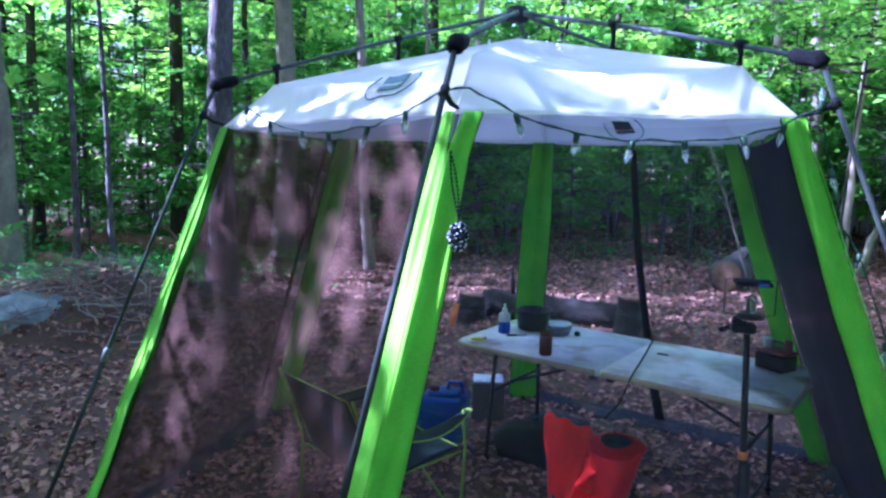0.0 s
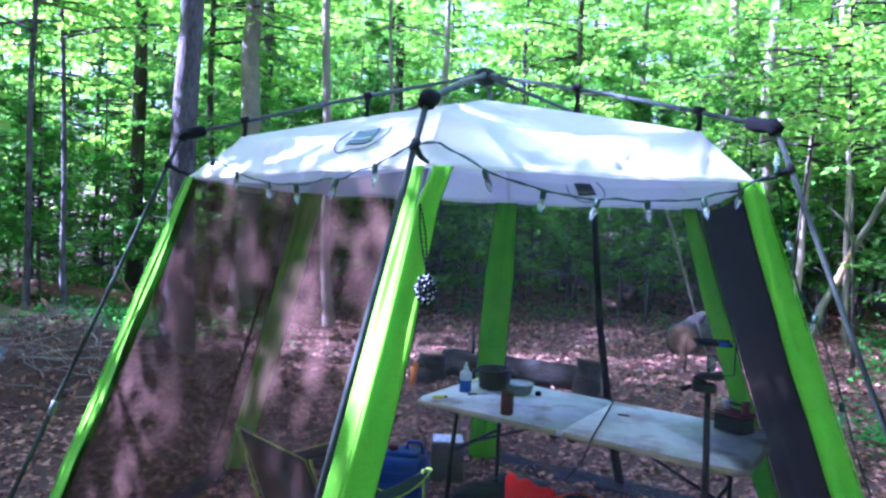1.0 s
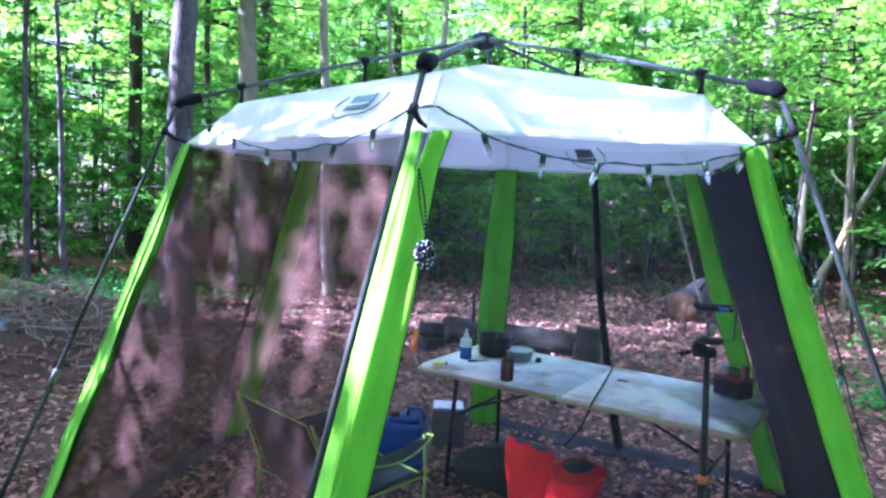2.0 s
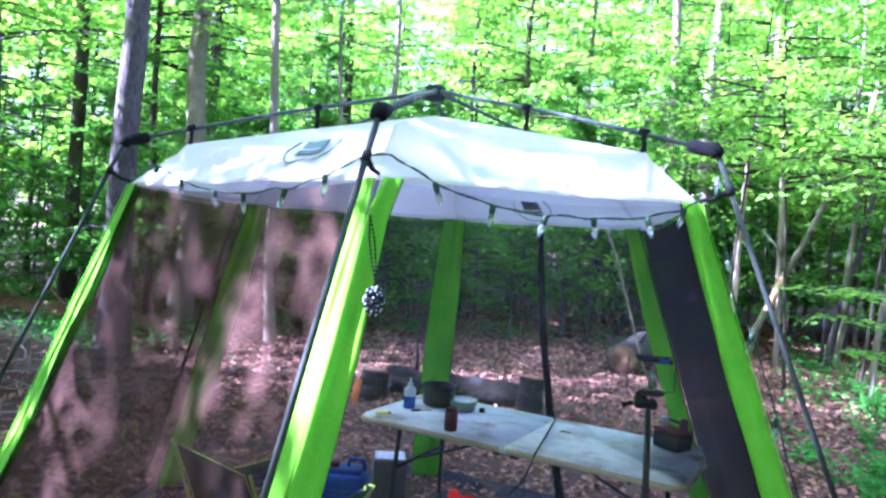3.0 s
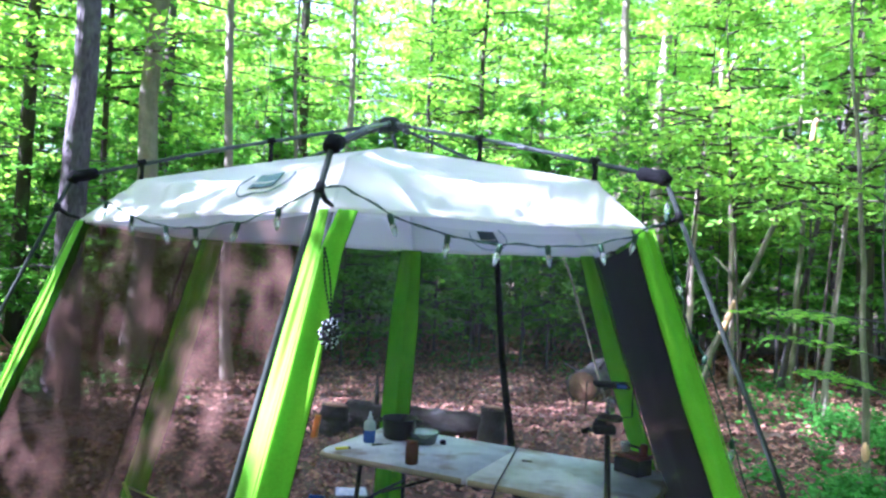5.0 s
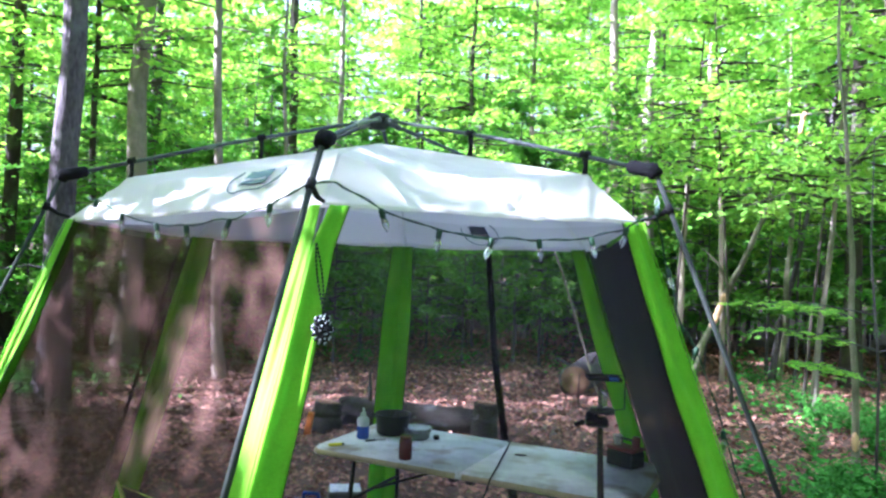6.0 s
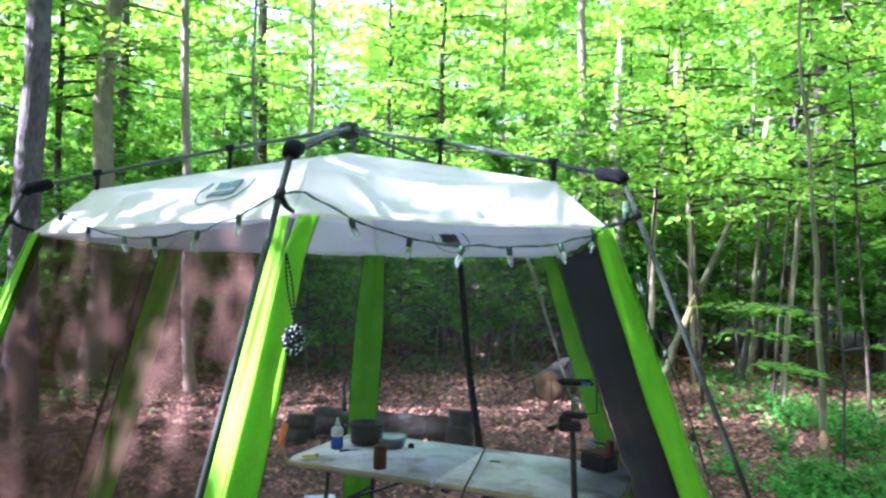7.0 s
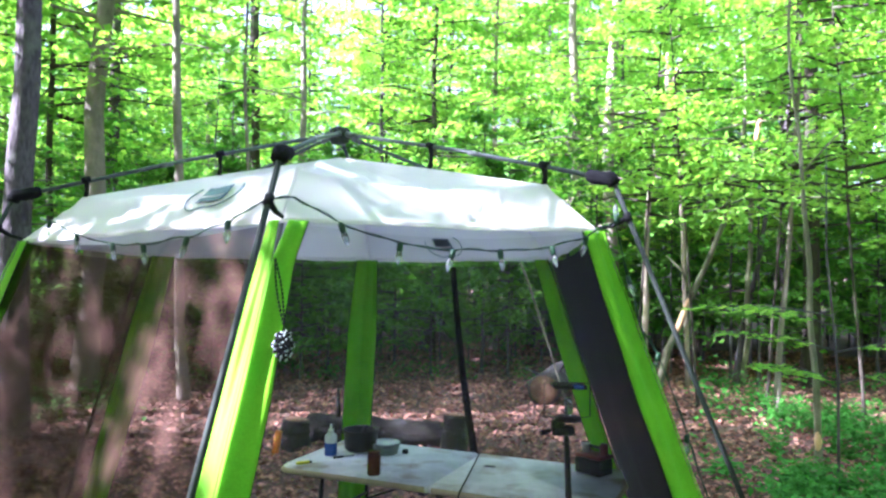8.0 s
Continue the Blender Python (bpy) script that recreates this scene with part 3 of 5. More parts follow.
def build_tabletop_things():
    # squeeze bottle
    p = (-0.62, 4.44, TZ + 0.002)
    o = stand("squeeze_bottle", "clear bottle half full of blue liquid with white cap", "bottle", *p)
    part("liquid", lathe([(0.033, 0.0), (0.036, 0.006), (0.036, 0.065), (0.034, 0.072)], 18, p), LED, o, "blue liquid")
    part("body", lathe([(0.034, 0.073), (0.036, 0.08), (0.035, 0.115), (0.018, 0.13)], 18, p), WHITE, o)
    part("cap", lathe([(0.016, 0.131), (0.016, 0.15), (0.007, 0.155), (0.006, 0.178), (0.003, 0.18)], 12, p), WHITE, o)
    # cooking pot
    p = (-0.46, 4.58, TZ + 0.002)
    o = stand("cooking_pot", "black enamel pot with side handles", "pot", *p)
    part("body", lathe([(0.078, 0.0), (0.094, 0.01), (0.104, 0.118), (0.110, 0.123), (0.108, 0.127), (0.099, 0.121), (0.088, 0.02), (0.02, 0.014)], 26, p), POT, o)
    for s in (-1, 1):
        bm = bmesh.new()
        tube(bm, [Vector(p) + Vector((s * (0.101 + 0.035 * math.sin(a)), 0.035 * math.cos(a), 0.105)) for a in (math.pi * k / 8 for k in range(9))], 0.006, 8)
        part("handle", bm, POT, o)
    bm = bmesh.new()
    tube(bm, [Vector(p) + Vector((-0.02, -0.02, 0.03)), Vector(p) + Vector((0.04, -0.06, 0.16))], [0.018, 0.008], 8)
    part("ladle", bm, IRON, o)
    # clear tub
    p = (-0.30, 4.50, TZ + 0.002)
    o = stand("plastic_tub", "clear plastic food tub with pale rim", "tub", *p)
    part("body", lathe([(0.065, 0.0), (0.072, 0.006), (0.088, 0.062), (0.092, 0.064), (0.092, 0.068), (0.084, 0.066), (0.068, 0.01), (0.01, 0.006)], 24, p), CLEAR, o)
    part("contents", lathe([(0.062, 0.009), (0.068, 0.030), (0.02, 0.036)], 20, p), CHAIR_CLOTH, o, "dark green contents")
    p = (-0.185, 4.50, TZ + 0.002)
    o = stand("bottle_cap", "small black bottle cap on the tabletop", "cap", *p)
    part("cap", lathe([(0.018, 0.0), (0.018, 0.02), (0.015, 0.024)], 14, p), BLACK, o)
    # jar
    p = (-0.33, 4.03, TZ + 0.002)
    o = stand("glass_jar", "dark amber glass jar with a metal lid", "jar", *p)
    part("body", lathe([(0.033, 0.0), (0.036, 0.006), (0.036, 0.098), (0.031, 0.108)], 20, p), AMBER, o)
    part("lid", lathe([(0.033, 0.109), (0.034, 0.112), (0.034, 0.124), (0.031, 0.127)], 20, p), AMBER, o)
    # small yellow thing, pen, spoon
    p = Vector((-0.745, 4.23, TZ + 0.003))
    o = stand("yellow_lighter", "flat yellow plastic lighter lying on the table", "lighter", *p)
    part("body", block((0.075, 0.026, 0.013), Matrix.Translation(p + Vector((0, 0, 0.007))) @ Matrix.Rotation(0.5, 4, 'Z'), 0.004), YELLOW, o)
    part("tip", block((0.014, 0.022, 0.012), Matrix.Translation(p + Vector((0.040, 0.022, 0.007))) @ Matrix.Rotation(0.5, 4, 'Z'), 0.003), SLEEVE, o)
    p = Vector((-0.54, 4.38, TZ + 0.003))
    o = stand("table_knife", "dark table knife lying on the table", "knife", *p)
    bm = bmesh.new()
    tube(bm, [p + Vector((-0.05, -0.03, 0.006)), p + Vector((0.0, 0.0, 0.006))], 0.006, 8)
    part("handle", bm, BLACK, o)
    part("blade", block((0.07, 0.014, 0.003), Matrix.Translation(p + Vector((0.03, 0.018, 0.005))) @ Matrix.Rotation(0.54, 4, 'Z'), 0.001), SLEEVE, o)
    p = Vector((0.27, 4.22, TZ + 0.003))
    o = stand("pen", "thin dark pen lying on the table", "pen", *p)
    bm = bmesh.new()
    tube(bm, [p, p + Vector((0.05, -0.012, 0)), p + Vector((0.062, -0.015, 0))], [0.0045, 0.0045, 0.001], 8)
    bm.transform(Matrix.Translation((0, 0, 0.004)))
    part("barrel", bm, IRON, o)
    # thin dark line across the table, hanging over its front edge
    p = Vector((0.26, 4.53, TZ + 0.003))
    o = stand("cord", "thin dark line lying across the table", "cord", *p)
    bm = bmesh.new()
    tube(bm, [p, Vector((0.19, 4.12, TZ + 0.005)), Vector((0.118, 3.72, TZ + 0.005)), Vector((0.108, 3.655, TZ - 0.01)), Vector((0.07, 3.63, 0.62)), Vector((0.0, 3.61, 0.54))], 0.0042, 6)
    part("strand", bm, BLACK, o)
    # tool box
    m = Matrix.Translation((0.86, 4.12, TZ + 0.002)) @ Matrix.Rotation(-0.85, 4, 'Z')
    o = thing("tool_box", m.translation, "dark tool box with a red lid and loose things on top", "tool box")
    bm = block((0.17, 0.12, 0.085), Matrix.Translation((0, 0, 0.0425)), 0.01)
    bm.transform(m)
    part("body", bm, BLACK, o)
    bm = block((0.175, 0.125, 0.02), Matrix.Translation((0, 0, 0.097)), 0.008)
    bm.transform(m)
    lid = part("lid", bm, REDCAP, o, "red lid")
    bm = bmesh.new()
    tube(bm, [(-0.05, 0, 0.115), (-0.04, 0, 0.145), (0.04, 0, 0.145), (0.05, 0, 0.115)], 0.008, 8)
    bm.transform(m)
    part("handle", bm, BLACK, lid)
    p = m @ Vector((-0.055, 0.0, 0.108))
    o = thing("paper_cup", p, "white paper cup standing on the tool box", "cup")
    part("cup", lathe([(0.018, 0.0), (0.024, 0.045), (0.026, 0.047)], 16, p), WHITE, o)
    p = m @ Vector((0.06, 0.01, 0.108))
    o = thing("tin_can", p, "reddish tin can standing on the tool box", "can")
    part("can", lathe([(0.03, 0.0), (0.022, 0.004), (0.022, 0.055), (0.019, 0.06)], 16, p), REDCAP, o)


build_tabletop_things()


# ---- lantern on its pole ----
def build_lantern():
    foot = Vector((0.56, 2.87, 0.0))
    o = thing("lantern_pole", foot, "black pole stand with a clamp and tripod feet", "stand")
    bm = bmesh.new()
    tube(bm, [foot, foot + Vector((-0.04, 0, 0.70)), foot + Vector((-0.062, 0, 1.20))], [0.014, 0.0135, 0.0115], 12)
    pole = part("pole", bm, IRON, o)
    bm = bmesh.new()
    tube(bm, [foot + Vector((-0.042, 0, 0.715)), foot + Vector((-0.043, 0, 0.745))], 0.018, 12)
    part("collar", bm, ORANGE_WOOD, pole, "orange collar clip")
    bm = bmesh.new()
    tube(bm, [foot + Vector((-0.03, 0, 0.70)), foot + Vector((-0.02, 0, 0.0))], 0.018, 12)
    part("lower_tube", bm, IRON, pole)
    for k in range(3):
        a = 0.4 + k * 2.09
        bm = bmesh.new()
        tube(bm, [foot + Vector((0, 0, 0.30)), foot + Vector((0.22 * math.cos(a), 0.22 * math.sin(a), 0.012))], 0.009, 8)
        part("tripod_leg", bm, IRON, o)
    h = foot + Vector((-0.075, 0, 1.215))
    bm = block((0.085, 0.06, 0.035), Matrix.Translation(h), 0.010)
    block((0.05, 0.05, 0.045), Matrix.Translation(h + Vector((-0.015, 0.01, 0.01))) @ Matrix.Rotation(0.5, 4, 'X'), 0.012, bm)
    tube(bm, [h + Vector((-0.05, -0.01, 0.0)), h + Vector((-0.085, -0.02, -0.01))], 0.010, 8)
    part("clamp", bm, BLACK, o, "black clamp head")
    lan = thing("lantern", h + Vector((0.02, 0, 0.04)), "wire framed lantern with a dark solar top", "lantern")
    c = h + Vector((0.02, 0.0, 0.035))
    part("base", lathe([(0.045, 0.0), (0.05, 0.006), (0.045, 0.016), (0.03, 0.02)], 18, c), IRON, lan)
    part("glass", lathe([(0.012, 0.021), (0.017, 0.03), (0.017, 0.075), (0.012, 0.085)], 18, c), BULB, lan, "small clear glass bulb")
    top = part("solar_top", block((0.125, 0.10, 0.014), Matrix.Translation(c + Vector((0.0, 0, 0.132))), 0.004), BLACK, lan)
    part("blue_cell", block((0.035, 0.06, 0.012), Matrix.Translation(c + Vector((0.03, -0.025, 0.134))), 0.002), LED, top, "blue glinting cell")
    for sx in (-1, 1):
        bm = bmesh.new()
        tube(bm, [c + Vector((sx * 0.045, 0.03, 0.005)), c + Vector((sx * 0.088, 0.03, 0.01)), c + Vector((sx * 0.088, 0.03, 0.136)), c + Vector((sx * 0.05, 0.03, 0.14))], 0.0028, 6)
        part("wire_frame", bm, IRON, lan)


build_lantern()


# ---- camp chairs ----
def build_green_chair():
    spot = Vector((-1.03, 3.33, 0))
    turn = Matrix.Translation(spot) @ Matrix.Rotation(radians(144.5), 4, 'Z')
    ch = thing("camp_chair", spot, "dark green folding camp chair with lime piping", "chair")

    def put(name, bm, mat, parent, label="", **kw):
        bm.transform(turn)
        return part(name, bm, mat, parent, label, **kw)
    # local axes: x across, -y to the front
    seat = lambda u, v: Vector(((u - 0.5) * 0.56, (v - 0.5) * 0.46, 0.43 - 0.07 * math.sin(math.pi * u) * math.sin(math.pi * v) - 0.05 * v))
    s = put("seat", sheet(seat, 12, 12, 0.006), CHAIR_CLOTH, ch)
    bm = bmesh.new()
    tube(bm, [seat(k / 16, 0) for k in range(17)], 0.0045, 6)
    put("front_piping", bm, PIPING, s, "lime piping")
    back = lambda u, v: Vector(((u - 0.5) * (0.58 - 0.05 * v), 0.23 + 0.16 * v + 0.05 * math.sin(math.pi * u), 0.40 + 0.38 * v + 0.03 * math.sin(math.pi * u) * v))
    b = put("backrest", sheet(back, 12, 12, 0.008), CHAIR_CLOTH, ch)
    bm = bmesh.new()
    tube(bm, [back(0, k / 10) for k in range(11)] + [back(k / 14, 1) for k in range(1, 15)] + [back(1, 1 - k / 10) for k in range(1, 11)], 0.0032, 6)
    put("back_piping", bm, PIPING, b, "lime piping")
    for sx in (-1, 1):
        arm = lambda u, v, sx=sx: Vector((sx * (0.27 + 0.11 * v * math.sin(math.pi * (0.12 + 0.76 * u))), -0.29 + 0.58 * u, 0.60 - 0.045 * math.sin(math.pi * u) + 0.005 * v))
        a = put("armrest", sheet(arm, 10, 4, 0.006), CHAIR_CLOTH, ch)
        bm = bmesh.new()
        tube(bm, [arm(k / 14, 1) for k in range(15)], 0.0042, 6)
        tube(bm, [arm(0, k / 6) for k in range(7)], 0.0042, 6)
        put("arm_piping", bm, PIPING, a, "lime piping")
        bm = bmesh.new()
        tube(bm, [(sx * 0.29, -0.25, 0.61), (sx * 0.31, -0.25, 0.43), (sx * 0.29, -0.24, 0.02)], 0.007, 8)
        put("front_leg", bm, PIPING, ch, "lime painted tube")
        bm = bmesh.new()
        tube(bm, [(sx * 0.30, 0.39, 0.79), (sx * 0.31, 0.26, 0.43), (sx * 0.28, 0.30, 0.02)], 0.007, 8)
        put("back_leg", bm, PIPING, ch, "lime painted tube")
        bm = bmesh.new()
        tube(bm, [(sx * 0.28, -0.24, 0.05), (sx * 0.29, 0.28, 0.40)], 0.0055, 8)
        put("side_brace", bm, PIPING, ch, "lime painted tube")
        bm = bmesh.new()
        tube(bm, [(sx * 0.28, -0.24, 0.05), (-sx * 0.28, -0.25, 0.40)], 0.0055, 8)
        put("front_brace", bm, PIPING, ch, "lime painted tube")


build_green_chair()


def build_red_chair():
    spot = Vector((-0.05, 3.32, 0))
    turn = Matrix.Translation(spot) @ Matrix.Rotation(radians(-18), 4, 'Z')
    ch = thing("red_chair", spot, "red nylon folding camp chair, slumped, with a cup holder", "chair")

    def put(name, bm, mat, parent, label="", **kw):
        bm.transform(turn)
        return part(name, bm, mat, parent, label, **kw)
    def back(u, v):
        w = 0.29 - 0.15 * max(v - 0.25, 0) / 0.75
        x = -0.135 + 0.05 * v + (u - 0.5) * w
        y = 0.12 - 0.16 * v - 0.05 * math.sin(math.pi * u) + 0.022 * math.sin(u * 11 + v * 5) * (0.4 + v)
        return Vector((x, y, 0.61 - 0.05 * u * (1 - v) - 0.05 * (1 - v) * abs(2 * u - 1) ** 3 - 0.44 * v + 0.012 * math.sin(u * 17)))
    put("backrest", sheet(back, 26, 22, 0.008), RED, ch)
    seat = lambda u, v: Vector((-0.01 + (u - 0.5) * 0.30, 0.15 - 0.30 * v, 0.27 - 0.07 * math.sin(math.pi * u) - 0.10 * max(v - 0.6, 0) + 0.02 * wob((u * 5, v * 5, 0), 1)))
    put("seat", sheet(seat, 14, 14, 0.01), RED, ch)
    # the arm's cloth hangs in folds below the cup ring and narrows to the foot
    cc = Vector((0.125, -0.02, 0.0))

    def drape(u, v):
        a = 2 * math.pi * u
        r = (0.122 - 0.055 * min(v * 1.6, 1)) * (1 + 0.16 * math.sin(5 * a + 3 * v) * v)
        return cc + Vector((r * math.cos(a) - 0.045 * v, r * 0.85 * math.sin(a), 0.555 - 0.46 * v + 0.02 * math.sin(a)))
    put("side_drape", sheet(drape, 44, 14, 0.006), RED, ch)
    fold = lambda u, v: Vector((-0.02 + 0.10 * u + 0.015 * math.sin(v * 7), 0.0 - 0.09 * math.sin(math.pi * v) - 0.03 * math.sin(math.pi * u), 0.52 - 0.17 * v - 0.06 * (1 - u)))
    put("front_fold", sheet(fold, 12, 12, 0.008), RED, ch)
    bm = bmesh.new()
    n = 22
    c = Vector((0.125, -0.02, 0.582))
    rin, rout = [], []
    for k in range(n):
        a = 2 * math.pi * k / n
        rin.append(bm.verts.new(c + Vector((0.070 * math.cos(a), 0.062 * math.sin(a), 0.012 * math.sin(a)))))
        rout.append(bm.verts.new(c + Vector((0.128 * math.cos(a) * (1 + 0.06 * math.sin(3 * a)), 0.112 * math.sin(a), -0.03 + 0.02 * math.sin(a)))))
    for k in range(n):
        q = (k + 1) % n
        bm.faces.new((rin[k], rin[q], rout[q], rout[k]))
    bmesh.ops.solidify(bm, geom=bm.faces[:], thickness=0.006)
    arm = put("armrest", bm, RED, ch, "padded arm with a cup hole")
    put("cup_net", lathe([(0.058, -0.14), (0.064, -0.06), (0.069, 0.002), (0.066, 0.004), (0.060, -0.06), (0.054, -0.13), (0.01, -0.132)], 18, c), BLACK, arm, "black cup holder net")
    for x, y in ((-0.2, 0.16), (0.17, 0.16), (-0.13, -0.12), (0.12, -0.02)):
        bm = bmesh.new()
        tube(bm, [(x, y, 0.0), (x * 0.9, y * 0.9, 0.2), (x * 0.95, y, 0.30)], 0.008, 8)
        put("leg", bm, IRON, ch)


build_red_chair()


# ---- jug, carton, dark bag ----
def build_floor_things():
    p = Vector((-0.98, 4.42, 0.0))
    o = thing("water_jug", p, "blue plastic water jug with a red cap", "jug")
    bm = block((0.29, 0.24, 0.30), Matrix.Translation(p + Vector((0, 0, 0.16))), 0.045)
    block((0.20, 0.15, 0.05), Matrix.Translation(p + Vector((0.01, 0, 0.315))), 0.02, bm)
    b = part("body", bm, BLUE, o)
    for z in (0.08, 0.15, 0.22):
        part("rib", block((0.296, 0.246, 0.02), Matrix.Translation(p + Vector((0, 0, z))), 0.009), BLUE, b)
    bm = bmesh.new()
    tube(bm, [p + Vector((0.02, 0.0, 0.33)), p + Vector((0.03, 0.0, 0.385)), p + Vector((0.11, 0, 0.385)), p + Vector((0.125, 0, 0.32))], 0.013, 8)
    part("handle", bm, BLUE, b)
    part("cap", lathe([(0.03, 0.0), (0.03, 0.028), (0.024, 0.034)], 16, p + Vector((-0.055, -0.03, 0.335))), REDCAP, o, "red screw cap")
    p = Vector((-0.79, 4.93, 0.0))
    o = thing("carton", p, "grey carton box with printed paper on top", "box")
    m = Matrix.Translation(p) @ Matrix.Rotation(0.2, 4, 'Z')
    part("body", block((0.22, 0.20, 0.25), m @ Matrix.Translation((0, 0, 0.127)), 0.006), CARDBOARD, o)
    part("flap", block((0.22, 0.10, 0.006), m @ Matrix.Translation((0, -0.05, 0.258)) @ Matrix.Rotation(0.08, 4, 'X'), 0.001), CARDBOARD, o)
    o = thing("printed_paper", p + Vector((0, 0, 0.265)), "white and violet printed paper lying on the carton", "paper")
    part("paper", sheet(lambda u, v: m @ Vector(((u - 0.5) * 0.2, (v - 0.5) * 0.17, 0.268 + 0.012 * wob((u * 3, v * 3, 1), 1))), 8, 8, 0.002), PAPER, o)

    def heap(name, spot, size, mat, label, category, seed, res=3):
        o = thing(name, spot, label, category)
        bm = bmesh.new()
        bmesh.ops.create_icosphere(bm, subdivisions=res, radius=1.0)
        for v in bm.verts:
            k = 1 + 0.28 * wob(v.co, 1.4, seed) + 0.10 * wob(v.co, 4, seed + 1)
            v.co = Vector((v.co.x * size[0] * k, v.co.y * size[1] * k, max(v.co.z * k, -0.55) * size[2] + size[2] * 0.55)) + Vector(spot)
        part("body", bm, mat, o)
        return o
    heap("duffel_bag", (-0.40, 4.35, 0.0), (0.26, 0.20, 0.14), BLACK, "black cloth duffel bag slumped on the leaves", "bag", 3)
    heap("blue_cloth", (-0.30, 4.85, 0.0), (0.20, 0.12, 0.06), SKIRT, "crumpled navy cloth lying on the ground", "cloth", 5)
    heap("boulder", (-5.25, 5.85, ground_height(-5.2, 5.8) - 0.03), (0.42, 0.34, 0.28), ROCK, "pale grey boulder beside the brush pile", "rock", 8, 4)
    heap("dark_stone", (-5.75, 6.5, ground_height(-5.7, 6.5) - 0.03), (0.33, 0.3, 0.2), ROCK, "grey stone behind the boulder", "rock", 12, 4)


build_floor_things()


# ---- logs, brush and other dead wood ----
def build_log(name, a, b, r, label, bark=None, seed=0, stubs=2):
    a, b = Vector(a), Vector(b)
    o = thing(name, a, label, "log")
    n = 14
    pts = [lerp(a, b, k / n) + Vector((0, 0, 0.03 * wob((k * 0.4, seed, 0), 1))) for k in range(n + 1)]
    bm = bmesh.new()
    tube(bm, pts, [r * (1 + 0.10 * wob((k * 0.5, seed, 4), 1) - 0.15 * k / n) for k in range(n + 1)], 18)
    for v in bm.verts:
        v.co += Vector((wob(v.co, 5, seed), wob(v.co, 5, seed + 1), wob(v.co, 5, seed + 2))) * r * 0.14
    part("bark", bm, bark or BARK_DARK, o)
    d = (b - a).normalized()
    for p, s, rr in ((pts[0], -1, r), (pts[-1], 1, r * 0.85)):
        bm = bmesh.new()
        tube(bm, [p + d * s * 0.001, p + d * s * 0.012], [rr * 0.90, rr * 0.86], 18)
        part("sawn_end", bm, CUT, o, "brown sawn end")
    rr = random.Random(seed)
    for k in range(stubs):
        p = pts[rr.randint(2, n - 2)]
        w = Vector((rr.uniform(-1, 1), rr.uniform(-1, 1), rr.uniform(0.3, 1))).normalized()
        bm = bmesh.new()
        tube(bm, [p, p + w * (r + 0.12), p + w * (r + 0.3)], [0.03, 0.022, 0.012], 8)
        part("branch_stub", bm, bark or BARK_DARK, o)
    return o


def ground_at(x, y, up=0.0):
    return (x, y, ground_height(x, y) + up)


build_log("fallen_log", ground_at(-1.35, 7.95, 0.13), ground_at(0.12, 7.75, 0.13), 0.155, "dark fallen log lying on the leaves behind the tent", LOG_BARK, seed=1)
build_log("long_log", ground_at(1.42, 10.2, 0.20), ground_at(3.2, 15.2, 0.19), 0.22, "grey fallen trunk with a sawn end", BARK, seed=2, stubs=3)
build_log("mossy_log", ground_at(-9.3, 11.2, 0.16), ground_at(-5.0, 9.9, 0.14), 0.17, "reddish brown rotting log under green seedlings", BARK_RED, seed=3, stubs=3)
build_log("rotting_log", ground_at(-7.6, 8.6, 0.12), ground_at(-5.6, 7.9, 0.12), 0.14, "brown rotting log beside the brush pile", BARK_RED, seed=5, stubs=1)
for k, (x, y, h, r) in enumerate(((-1.45, 7.6, 0.30, 0.16), (0.16, 7.6, 0.36, 0.14))):
    o = build_log("stump", ground_at(x, y, -0.02), ground_at(x + 0.03, y + 0.02, h), r, "dark cut stump standing on the leaf litter", LOG_BARK, seed=7 + k, stubs=0)
    tagged(o, category="stump")
p = Vector(ground_at(-1.55, 7.3, 0.0))
o = thing("split_firewood", p, "fresh orange split of firewood leaning on a stump", "firewood")
bm = block((0.06, 0.045, 0.25), Matrix.Translation(p + Vector((0, 0, 0.12))) @ Matrix.Rotation(0.16, 4, 'Y'), 0.006)
part("wood", bm, ORANGE_WOOD, o)
part("bark_side", block((0.05, 0.016, 0.24), Matrix.Translation(p + Vector((0, 0.032, 0.12))) @ Matrix.Rotation(0.16, 4, 'Y'), 0.005), BARK_DARK, o)


